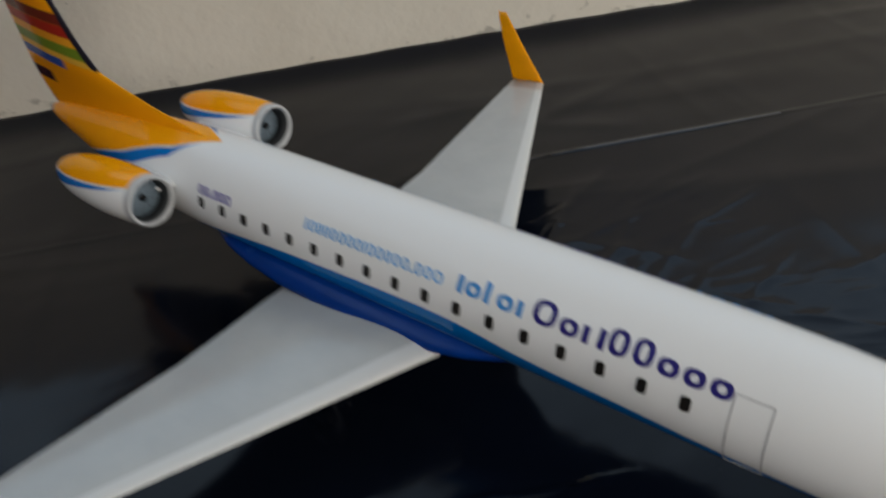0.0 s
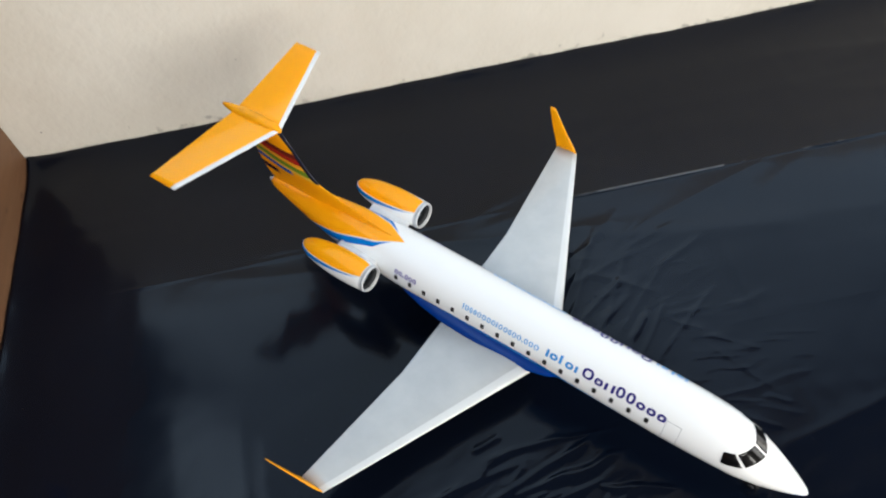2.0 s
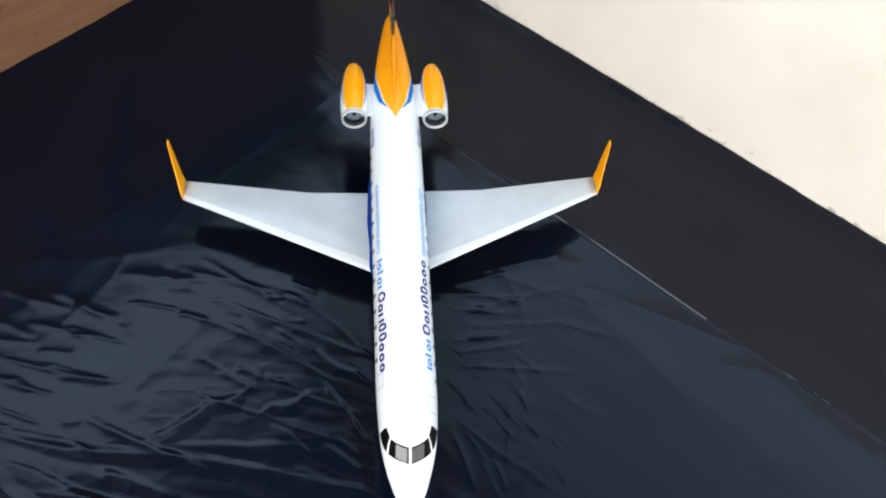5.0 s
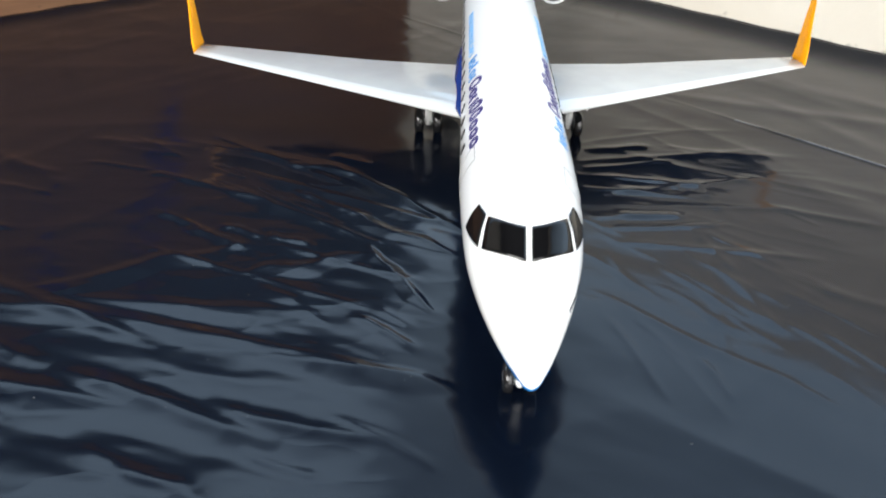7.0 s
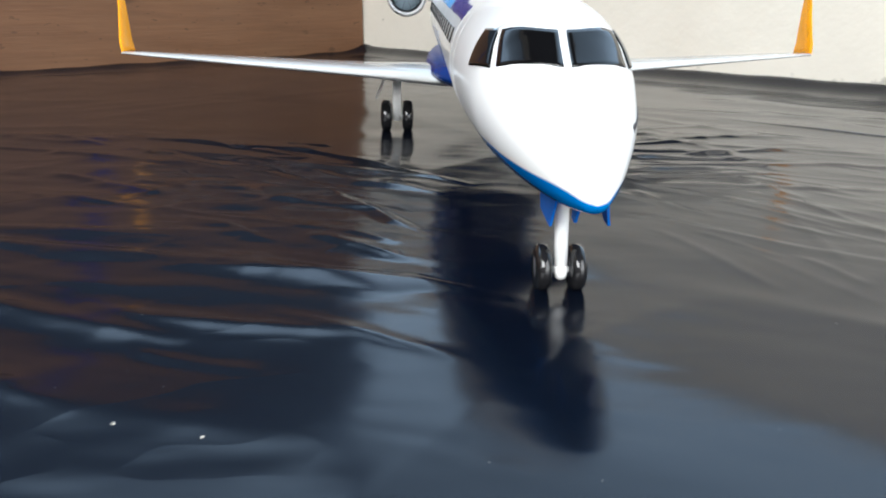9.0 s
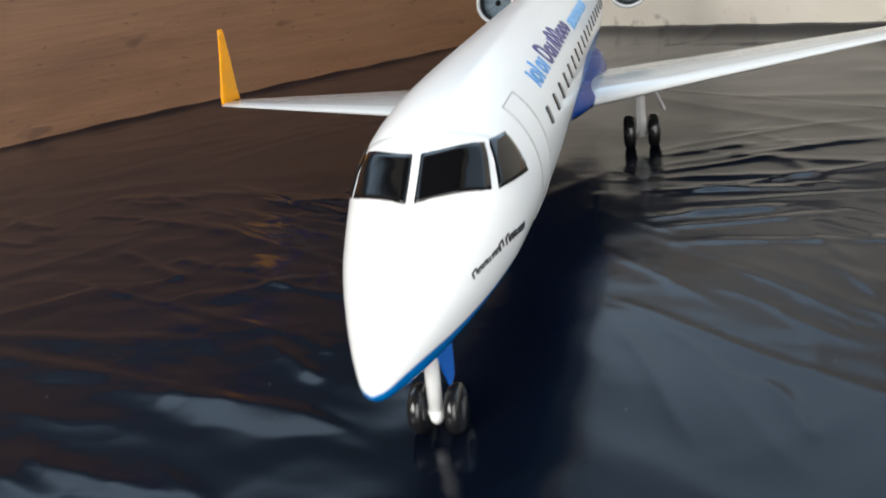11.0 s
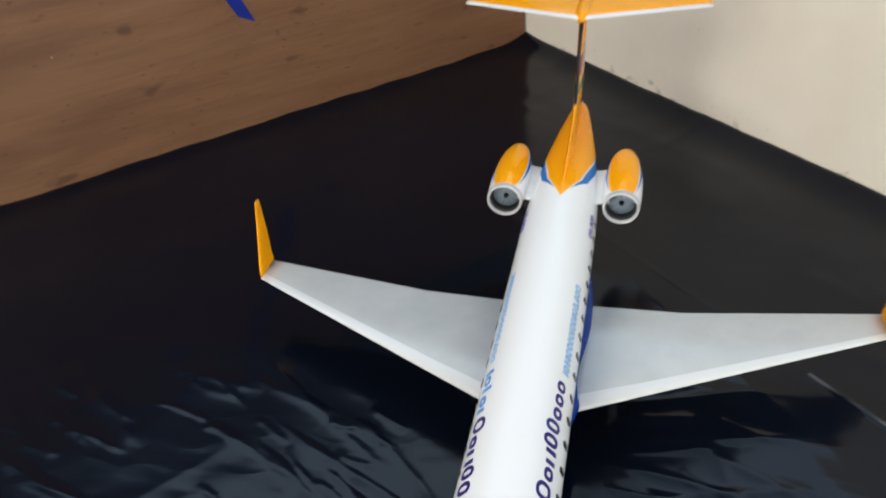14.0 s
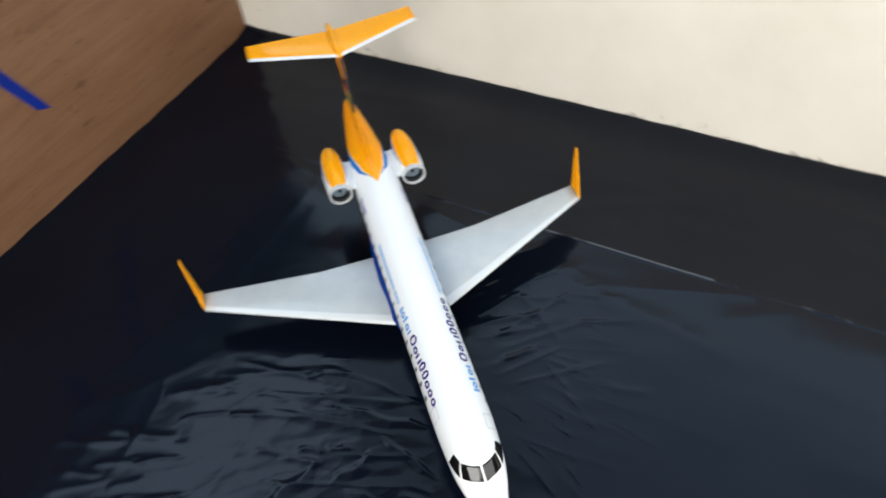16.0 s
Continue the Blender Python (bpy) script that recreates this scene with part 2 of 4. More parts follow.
def plaster():
    n = Nodes("white_limewash_plaster", 0.75, spec=0.3)
    vec, x, y, z = n.xyz()
    blot = n.ramp(n.noise(vec, 5.0, 6.0), 0.35, 0.75)
    col = n.mix(blot, (0.69, 0.65, 0.57), (0.61, 0.565, 0.48))
    chip = n.step(n.noise(vec, 46.0, 3.0), 0.755, 0.01)
    col = n.mix(chip, col, (0.34, 0.31, 0.27))
    grime = n.both(n.step(n.noise(vec, 55.0, 4.0), n.m("MULTIPLY_ADD", z, 9.0, 0.47), 0.05), 0.55)
    col = n.mix(grime, col, (0.22, 0.20, 0.17))
    n.bump(n.m("ADD", n.noise(vec, 9.0, 5.0), n.m("MULTIPLY", n.noise(vec, 110.0, 2.0), 0.12)), 0.008, 0.5)
    return n.colour(col)


def plywood():
    n = Nodes("plywood_board", 0.55, spec=0.35)
    vec, x, y, z = n.xyz()
    warp = n.noise(vec, 2.2, 2.0, 0.5, (1.0, 1.0, 2.0))
    mp = n.node("ShaderNodeCombineXYZ")
    n.put(n.m("MULTIPLY", x, 1.6), mp.inputs[0])
    n.put(n.m("MULTIPLY", y, 1.6), mp.inputs[1])
    n.put(n.m("MULTIPLY_ADD", warp, 3.2, n.m("MULTIPLY", z, 34.0)), mp.inputs[2])
    grain = n.noise(mp.outputs[0], 1.6, 6.0, 0.62)
    fibre = n.noise(vec, 9.0, 4.0, 0.65, (1.2, 1.2, 20.0))
    patch = n.ramp(n.noise(vec, 5.0, 4.0, 0.6, (1.0, 1.0, 2.2)), 0.34, 0.68)
    col = n.mix(n.ramp(grain, 0.30, 0.72), (0.108, 0.048, 0.022), (0.165, 0.080, 0.038))
    col = n.mix(n.both(patch, 0.5), col, (0.180, 0.100, 0.054))
    col = n.mix(n.both(n.ramp(fibre, 0.42, 0.75), 0.28), col, (0.235, 0.120, 0.058))
    band = n.ramp(n.noise(vec, 3.0, 3.0, 0.6, (1.0, 1.0, 7.0)), 0.52, 0.72)
    col = n.mix(n.both(band, 0.45), col, (0.070, 0.030, 0.015))
    knot = n.step(n.noise(vec, 17.0, 2.0, 0.5, (1.0, 1.0, 2.0)), 0.72, 0.03)
    col = n.mix(n.both(knot, 0.6), col, (0.045, 0.020, 0.010))
    pore = n.step(n.noise(vec, 70.0, 2.0, 0.5, (1.0, 1.0, 2.5)), 0.70, 0.03)
    col = n.mix(n.both(pore, 0.5), col, (0.045, 0.020, 0.010))
    fleck = n.step(n.noise(vec, 130.0, 1.0), 0.825, 0.01)
    col = n.mix(n.both(fleck, 0.7), col, (0.55, 0.45, 0.33))
    n.bump(fibre, 0.0012, 0.5)
    return n.colour(col)


def sky_glow(name, horizontal, fade, slope, rises, peak):
    """Pale glow standing in for unseen sky, shaped for the film's reflections: brighter above a sloping line, fading
    along the wall.
    """
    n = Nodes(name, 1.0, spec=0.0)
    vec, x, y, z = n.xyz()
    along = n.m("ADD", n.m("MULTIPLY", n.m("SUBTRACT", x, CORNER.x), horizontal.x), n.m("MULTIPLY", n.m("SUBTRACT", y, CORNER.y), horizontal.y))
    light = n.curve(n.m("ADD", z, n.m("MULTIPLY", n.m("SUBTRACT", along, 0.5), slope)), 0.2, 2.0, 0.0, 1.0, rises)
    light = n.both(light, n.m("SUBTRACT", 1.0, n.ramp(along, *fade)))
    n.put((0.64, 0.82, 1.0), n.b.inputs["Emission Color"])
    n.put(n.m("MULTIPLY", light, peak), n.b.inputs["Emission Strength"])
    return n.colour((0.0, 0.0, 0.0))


M_GLOW_BOARD = sky_glow("glow_panel_board", V, (0.9, 1.3), 0.25, [(0.2, 0.04), (0.45, 0.05), (0.60, 0.08), (0.67, 0.35), (0.75, 0.9), (0.82, 1.0), (1.1, 1.0), (1.3, 0.5), (2.0, 0.2)], 2.6)
M_GLOW_WALL = sky_glow("glow_panel_wall", U, (1.7, 2.6), 0.0, [(0.2, 0.95), (0.45, 1.0), (0.6, 0.95), (0.8, 0.72), (1.1, 0.6), (1.5, 0.55), (2.0, 0.5)], 2.0)
M_FUSE, M_FIN, M_ENG, M_WING, M_TAIL = livery_fuselage(), livery_fin(), livery_engine(), livery_wing(), livery_tailplane()
M_WHITE, M_ORANGE = paint("white_enamel", WHITE), paint("orange_enamel", ORANGE, 0.22, coat=0.0, spec=0.22)
M_BLUE = paint("blue_enamel", (0.01, 0.13, 0.55))
M_SILVER = paint("silver_enamel", SILVER, 0.25, 0.6)
M_FAN = paint("fan_grey_enamel", (0.17, 0.22, 0.26), 0.45, coat=0.0)
M_RING = paint("light_grey_enamel", (0.55, 0.56, 0.57), 0.3)
M_DUCT = paint("dark_duct_paint", (0.03, 0.033, 0.036), 0.6, coat=0.0)
M_FANLINE = paint("fan_line_grey", (0.12, 0.15, 0.18), 0.35)
M_BLACK = paint("black_gloss_enamel", (0.003, 0.003, 0.0035), 0.07, coat=0.0, spec=0.4)
M_WINDOW = paint("window_black", (0.012, 0.011, 0.010), 0.3, coat=0.0)
M_TYRE = paint("black_tyre_enamel", (0.012, 0.012, 0.013), 0.16, coat=0.5)
M_HUB = paint("dark_hub_enamel", (0.05, 0.05, 0.055), 0.2)
M_LINE = paint("grey_pencil_line", (0.40, 0.40, 0.40), 0.5, coat=0.0)
M_INDIGO = paint("indigo_decal", (0.018, 0.012, 0.16), 0.35, coat=0.0)
M_AZURE = paint("azure_decal", (0.06, 0.27, 0.62), 0.35, coat=0.0)
M_PALEBLUE = paint("pale_blue_decal", (0.20, 0.42, 0.72), 0.35, coat=0.0)
M_VIOLET = paint("violet_decal", (0.12, 0.10, 0.34), 0.35, coat=0.0)
M_INK = paint("ink_decal", (0.02, 0.02, 0.025), 0.4, coat=0.0)
M_TAPE = paint("blue_tape", (0.004, 0.018, 0.19), 0.42, coat=0.0)
M_FILM, M_PLASTER, M_PLY = plastic_film(), plaster(), plywood()
M_CEIL = paint("ceiling_grey", (0.05, 0.05, 0.052), 0.8, coat=0.0)
M_ROOM = paint("room_wall_beige", (0.30, 0.28, 0.25), 0.8, coat=0.0)
M_CEMENT = paint("cement_floor", (0.20, 0.19, 0.18), 0.7, coat=0.0)
M_BELLY = paint("navy_belly_enamel", (0.0, 0.034, 0.22), 0.25, coat=0.0, spec=0.22)
M_CRUMB = paint("pale_crumb", (0.55, 0.50, 0.42), 0.7, coat=0.0)
M_FRAME = paint("window_frame_brown", (0.10, 0.06, 0.035), 0.4)


# ---------------------------------------------------------------- mesh helpers
def mesh_object(name, bm, material, smooth=True):
    bmesh.ops.recalc_face_normals(bm, faces=bm.faces)
    me = bpy.data.meshes.new(name)
    bm.to_mesh(me)
    bm.free()
    me.materials.append(material)
    if smooth:
        me.shade_smooth()
    return new(name, me)


def part(name, bm, material, parent, label="", smooth=True):
    ob = mesh_object(name, bm, material, smooth)
    ob.parent = parent
    return tagged(ob, label)


def loft(rings, close_ends=True, closed=True):
    """A skin over rings of equal length."""
    bm = bmesh.new()
    rows = [[bm.verts.new(p) for p in ring] for ring in rings]
    n = len(rows[0])
    for r, s in zip(rows, rows[1:]):
        for i in range(n if closed else n - 1):
            j = (i + 1) % n
            bm.faces.new((r[i], r[j], s[j], s[i]))
    if close_ends:
        bm.faces.new(rows[0])
        bm.faces.new(rows[-1])
    return bm


def box(x0, x1, y0, y1, z0, z1, bevel=0.0):
    bm = bmesh.new()
    bmesh.ops.create_cube(bm, size=1.0, matrix=Matrix.Translation(((x0 + x1) / 2, (y0 + y1) / 2, (z0 + z1) / 2)) @ Matrix.Diagonal((x1 - x0, y1 - y0, z1 - z0, 1)))
    if bevel:
        bmesh.ops.bevel(bm, geom=bm.edges[:], offset=bevel, segments=2, profile=0.5, affect="EDGES")
    return bm


def slab(points, offset):
    """A flat-sided solid: a polygon and its copy moved by offset."""
    a = [Vector(p) for p in points]
    return loft([a, [p + Vector(offset) for p in a]])


def spun(profile, axis="x", steps=32, at=(0, 0, 0)):
    """A turned solid: profile of (along, radius)."""
    rings = []
    for s, r in profile:
        ring = []
        for k in range(steps):
            c, d = r * math.cos(2 * math.pi * k / steps), r * math.sin(2 * math.pi * k / steps)
            p = {"x": (s, c, d), "y": (c, s, d), "z": (c, d, s)}[axis]
            ring.append(Vector(p) + Vector(at))
        rings.append(ring)
    return loft(rings)


def rod(p0, p1, r0, r1=None, steps=12):
    p0, p1 = Vector(p0), Vector(p1)
    q = (p1 - p0).to_track_quat("Z", "Y").to_matrix()
    r1 = r0 if r1 is None else r1
    return loft([[p + q @ Vector((r * math.cos(2 * math.pi * k / steps), r * math.sin(2 * math.pi * k / steps), 0)) for k in range(steps)] for p, r in ((p0, r0), (p1, r1))])


def merge(*parts):
    out = bmesh.new()
    for bm in parts:
        me = bpy.data.meshes.new("piece")
        bm.to_mesh(me)
        bm.free()
        out.from_mesh(me)
        bpy.data.meshes.remove(me)
    return out


def structure(ob, label, category):
    return tagged(ob, label, category, kind="structure")


# ---------------------------------------------------------------- the room
def wall_piece(a0, b0, a1, b1, z0, z1, thick):
    """A wall from plan point to plan point; its thickness lies to the right of the way."""
    p, q = plan(a0, b0), plan(a1, b1)
    side = (q - p).normalized().cross(Vector((0, 0, 1))) * thick
    return loft([[p + Vector((0, 0, z)), q + Vector((0, 0, z)), q + side + Vector((0, 0, z)), p + side + Vector((0, 0, z))] for z in (z0, z1)])


structure(mesh_object("wall_white", wall_piece(ROOM_U, 0, -0.012, 0, -0.02, LOW_WHITE, 0.12), M_PLASTER, False), "low white limewashed plaster wall with chips and grime along its foot", "wall")
structure(mesh_object("wall_behind_board", wall_piece(-0.012, -0.12, -0.012, ROOM_V + 0.12, -0.02, LOW_PLY, 0.12), M_ROOM, False), "plain beige parapet behind the plywood board", "wall")
# beam out of view, added as the upper limit of the sky light
structure(mesh_object("unseen_beam", merge(wall_piece(ROOM_U, 0, -0.012, 0, HEAD, ROOM_H, 0.12), wall_piece(-0.012, -0.12, -0.012, ROOM_V, HEAD, ROOM_H, 0.12)), M_ROOM, False), "unseen plain beige beam added to bound the sky glow from above", "beam")
# glowing panels added just outside the openings, to be mirrored in the film
for name, glow_paint, a0, b0, a1, b1 in (("glow_board_side", M_GLOW_BOARD, -0.06, -0.02, -0.06, SKY_B), ("glow_wall_side", M_GLOW_WALL, ROOM_U, -0.06, -0.06, -0.06)):
    structure(mesh_object(name, wall_piece(a0, b0, a1, b1, LOW_PLY if b1 > 0 else LOW_WHITE, HEAD, 0.01), glow_paint, False), "unseen pale blue glowing panel standing in for sky", "sky")
# wall out of view, added to keep sky light off the film here
structure(mesh_object("sky_blocking_wall", wall_piece(-0.012, SKY_B, -0.012, ROOM_V + 0.12, LOW_PLY, HEAD, 0.12), M_ROOM, False), "unseen plain beige wall added to block the sky past the board opening", "wall")

structure(mesh_object("wall_window", merge(
    wall_piece(WIN_A0, ROOM_V, 0, ROOM_V, -0.02, ROOM_H, 0.12), wall_piece(WIN_A1, ROOM_V, ROOM_U, ROOM_V, -0.02, ROOM_H, 0.12),
    wall_piece(WIN_A0, ROOM_V, WIN_A1, ROOM_V, -0.02, WIN_Z0, 0.12), wall_piece(WIN_A0, ROOM_V, WIN_A1, ROOM_V, WIN_Z1, ROOM_H, 0.12)), M_ROOM, False),
    "plain beige plaster wall with a wide window opening", "wall")
structure(mesh_object("wall_door", merge(
    wall_piece(ROOM_U, ROOM_V + 0.12, ROOM_U, DOOR_B1, -0.02, ROOM_H, 0.12), wall_piece(ROOM_U, DOOR_B0, ROOM_U, -0.12, -0.02, ROOM_H, 0.12),
    wall_piece(ROOM_U, DOOR_B1, ROOM_U, DOOR_B0, DOOR_Z1, ROOM_H, 0.12)), M_ROOM, False), "plain beige plaster wall with an open doorway", "wall")


def floor_mesh(z0, z1, grow):
    return loft([[plan(-grow, -grow, z), plan(ROOM_U + grow, -grow, z), plan(ROOM_U + grow, ROOM_V + grow, z), plan(-grow, ROOM_V + grow, z)] for z in (z0, z1)])


structure(mesh_object("floor", floor_mesh(-0.10, -0.022, 0.12), M_CEMENT, False), "bare grey cement floor under the plastic sheet", "floor")
# ceiling out of view, added dark so the film mirrors black from steep angles
structure(mesh_object("ceiling", floor_mesh(ROOM_H, ROOM_H + 0.1, 0.12), M_CEIL, False), "unseen dark grey ceiling added over the room", "ceiling")

# plywood board that stands against the wall, a little rough at its lower edge
board = new("plywood_board")
tagged(board, "reddish brown plywood board with streaky grain standing at the wall", "board")
rows = []
for k in range(81):
    b = 0.004 + k * (2.3 - 0.004) / 80
    z0 = -0.012 + 0.0025 * noise.noise((b * 9, 0, 0))
    rows.append([plan(0, b, z0), plan(0, b, 0.385), plan(-0.012, b, 0.385), plan(-0.012, b, z0)])
part("panel", loft(rows), M_PLY, board, smooth=False)


def tape(b0, z0, b1, z1, w0, w1, cut):
    """A strip of tape on the board from its torn lower end upward."""
    bm = bmesh.new()
    lift = U * 0.0006
    prof = [(b0, z0), (b0 + w0, z0 + cut), (b1 + w1, z1), (b1, z1)]
    ob = mesh_object("tape_strip", slab([plan(0.0003, b, z) for b, z in prof], lift), M_TAPE, False)
    return tagged(ob, "strip of dark blue adhesive tape stuck on the plywood", "tape", "tape strips on the board")


tape(0.4205, 0.139, 0.515, 0.379, 0.021, 0.0257, 0.012)
tape(0.631, 0.272, 0.654, 0.379, 0.023, 0.022, -0.002)


# ---------------------------------------------------------------- the plastic sheet
def ridge(x, y, p, q, height, width, skew=0.0):
    """Height of one fold along the line p-q, fading to its ends."""
    dx, dy = q[0] - p[0], q[1] - p[1]
    ln = np.hypot(dx, dy)
    s = ((x - p[0]) * dx + (y - p[1]) * dy) / ln ** 2
    d = ((x - p[0]) * -dy + (y - p[1]) * dx) / ln
    d = d + skew * np.sin(s * 5.0) * width
    end = np.clip(s * 5, 0, 1) * np.clip((1 - s) * 5, 0, 1)
    return height * end * np.exp(-np.abs(d / width) ** 1.5)


def fold(x, y, p, q, tall, wide, rng):
    """One sharp fold with two flat flanks of unequal width, crooked along its length, with small side folds."""
    dx, dy = q[0] - p[0], q[1] - p[1]
    ln = math.hypot(dx, dy)
    s = ((x - p[0]) * dx + (y - p[1]) * dy) / ln ** 2
    d = ((x - p[0]) * -dy + (y - p[1]) * dx) / ln
    kinks = [0.0] + [rng.uniform(-0.35, 0.35) * wide for k in range(4)] + [0.0]
    d = d - np.interp(s, np.linspace(0, 1, 6), kinks)
    size = np.interp(s, [-0.08, 0.15, 0.4, 0.55, 0.8, 1.08], [0, 0.8, 1.0, rng.uniform(0.6, 1), 0.9, 0])
    near, far = wide * rng.uniform(0.5, 0.8), wide * rng.uniform(1.1, 1.7)
    tent = np.maximum(0, 1 - np.where(d > 0, d / near, -d / far) / np.maximum(size, 0.05))
    return 0.55 * tall * size * tent


def value_noise(x, y, seed):
    """Smooth noise from 0 to 1 on a unit lattice."""
    table = np.random.RandomState(seed).rand(256, 256)
    i, j = np.floor(x).astype(int), np.floor(y).astype(int)
    fx, fy = x - i, y - j
    fx, fy = fx * fx * (3 - 2 * fx), fy * fy * (3 - 2 * fy)
    def t(p, q):
        return table[p % 256, q % 256]
    return (t(i, j) * (1 - fx) + t(i + 1, j) * fx) * (1 - fy) + (t(i, j + 1) * (1 - fx) + t(i + 1, j + 1) * fx) * fy


def crumple(x, y, ang, along, across, seed):
    """Sharp-edged folds that run along ang degrees."""
    c, s = math.cos(radians(ang)), math.sin(radians(ang))
    p, q = (x * c + y * s) / along, (-x * s + y * c) / across
    q = q + 1.1 * value_noise(p * 1.3 + 7, q * 0.6, seed + 1)
    n = value_noise(p, q, seed) * 0.65 + value_noise(p * 2.1 + 3, q * 2.3, seed + 2) * 0.35
    return (1 - np.sqrt((2 * n - 1) ** 2 + 0.006)) ** 2.0


def facets(p, q, seed):
    """Flat triangular facets with sharp creases between them, heights from 0 to 1."""
    table = np.random.RandomState(seed).rand(256, 256)
    i, j = np.floor(p).astype(int), np.floor(q).astype(int)
    f, g = p - i, q - j

    def t(m, n):
        return table[m % 256, n % 256]

    low = t(i, j) + f * (t(i + 1, j) - t(i, j)) + g * (t(i + 1, j + 1) - t(i + 1, j))
    high = t(i, j) + g * (t(i, j + 1) - t(i, j)) + f * (t(i + 1, j + 1) - t(i, j + 1))
    return np.where(f > g, low, high)


def crinkle(x, y, ang, along, across, seed):
    """Creased facets drawn out along ang degrees, unevenly warped."""
    c, s = math.cos(radians(ang)), math.sin(radians(ang))
    p, q = (x * c + y * s) / along, (-x * s + y * c) / across
    p, q = p + 0.8 * value_noise(p * 0.9 + 13, q * 0.7, seed + 5), q + 1.3 * value_noise(p * 0.8 + 5, q * 0.45, seed + 6)
    return facets(p, q, seed)


def spray(x, y, cx, cy, along, spread, seed):
    """Creased facets drawn out towards one point."""
    r, th = np.hypot(x - cx, y - cy), np.arctan2(y - cy, x - cx)
    p, q = r / along, th / spread
    p, q = p + 0.7 * value_noise(p * 0.9 + 3, q * 0.6 + 50, seed + 5), q + 1.1 * value_noise(p * 0.8 + 9, q * 0.5 + 70, seed + 6)
    return facets(p, q + 40, seed)


def blob(x, y, cx, cy, rx, ry):
    return np.exp(-(((x - cx) / rx) ** 2 + ((y - cy) / ry) ** 2))


def lines(*stretches):
    out = [0.0015]
    for end, step in stretches:
        k = max(1, round((end - out[-1]) / step))
        out += [out[-1] + (end - out[-1]) * (i + 1) / k for i in range(k)]
    return np.array(out)


def sheet():
    k = np.linalg.solve(np.array([[U.x, V.x], [U.y, V.y]]), np.array([-0.272 - CORNER.x, 0.354 - CORNER.y]))
    la = lines((0.04, 0.004), (0.35, 0.006), (0.95, 0.0016), (1.5, 0.003), (2.15, 0.02))
    lb = lines((0.05, 0.004), (k[1] - 0.012, 0.006), (k[1] + 0.012, 0.0012), (1.1, 0.0016), (1.35, 0.003), (2.05, 0.02))
    na, nb = len(la), len(lb)
    a, b = np.meshgrid(la, lb, indexing="ij")
    x = CORNER.x + U.x * a + V.x * b
    y = CORNER.y + U.y * a + V.y * b
    h = np.zeros_like(x)
    rng = random.Random(7)
    # long crease parallel to the white wall, a doubled edge of the film
    s = (x + 0.272) * U.x + (y - 0.354) * U.y
    d = -(x + 0.272) * U.y + (y - 0.354) * U.x
    h += 0.0003 * np.exp(-(np.abs(d) / 0.0028) ** 2) * (0.7 + 0.3 * np.sin(s * 31))
    h += 0.0007 * np.exp(-(np.abs(d) / 0.0020) ** 2) * (np.clip(s * 12 + 2.6, 0, 1) * np.clip(0.6 - s * 12, 0, 1) + blob(s, 0, 0.17, 0, 0.045, 1))
    front = blob(x, y, -0.11, -0.18, 0.15, 0.16)
    h += front * (0.0015 * spray(x, y, 0.04, 0.16, 0.10, 0.10, 11) + 0.0012 * crinkle(x, y, 71, 0.07, 0.017, 21) + 0.0006 * crinkle(x, y, 66, 0.035, 0.008, 25))
    near = blob(x, y, 0.02, -0.36, 0.22, 0.24)
    h += near * (0.0013 * crinkle(x, y, 78, 0.12, 0.036, 71) + 0.0009 * crinkle(x, y, 66, 0.05, 0.013, 75))
    gather = blob(x, y, -0.23, 0.11, 0.13, 0.09)
    h += gather * (0.0006 * crinkle(x, y, 48, 0.09, 0.022, 31) + 0.0004 * crinkle(x, y, 62, 0.05, 0.011, 41))
    h += 0.0006 * crinkle(x, y, 47, 0.30, 0.075, 81) + 0.0004 * crinkle(x, y, 80, 0.12, 0.035, 85)
    h += 0.0009 * crumple(x, y, 44, 0.5, 0.085, 51) + 0.0005 * crumple(x, y, -40, 0.25, 0.06, 61)
    # folds that run out from under the nose on the starboard side
    for k in range(16):
        cx, cy = rng.uniform(-0.33, 0.03), rng.uniform(-0.44, -0.05)
        ang = radians(76 - 45 * math.exp(cy / 0.08)) + rng.gauss(0, 0.14)
        ln = rng.uniform(0.05, 0.2)
        ex, ey = math.cos(ang) * ln / 2, math.sin(ang) * ln / 2
        h += ridge(x, y, (cx - ex, cy - ey), (cx + ex, cy + ey), rng.uniform(0.0006, 0.0020), rng.uniform(0.003, 0.007), rng.uniform(-0.6, 0.6))
    for k in range(9):
        cx, cy = rng.uniform(-0.12, 0.12), rng.uniform(-0.42, -0.12)
        ang = radians(rng.gauss(82, 10))
        ln = rng.uniform(0.2, 0.4)
        ex, ey = math.cos(ang) * ln / 2, math.sin(ang) * ln / 2
        h += ridge(x, y, (cx - ex, cy - ey), (cx + ex, cy + ey), rng.uniform(0.0005, 0.0012), rng.uniform(0.012, 0.024), rng.uniform(-0.8, 0.8))
    # fine gathers beside the port main wheels
    for k in range(16):
        cx, cy = rng.uniform(-0.42, -0.12), rng.uniform(0.03, 0.24)
        ang = math.atan2(cy - 0.03, cx + 0.40) + rng.gauss(0.1, 0.25)
        ln = rng.uniform(0.04, 0.13)
        ex, ey = math.cos(ang) * ln / 2, math.sin(ang) * ln / 2
        h += ridge(x, y, (cx - ex, cy - ey), (cx + ex, cy + ey), rng.uniform(0.0002, 0.0006), rng.uniform(0.003, 0.006), rng.uniform(-0.6, 0.6))
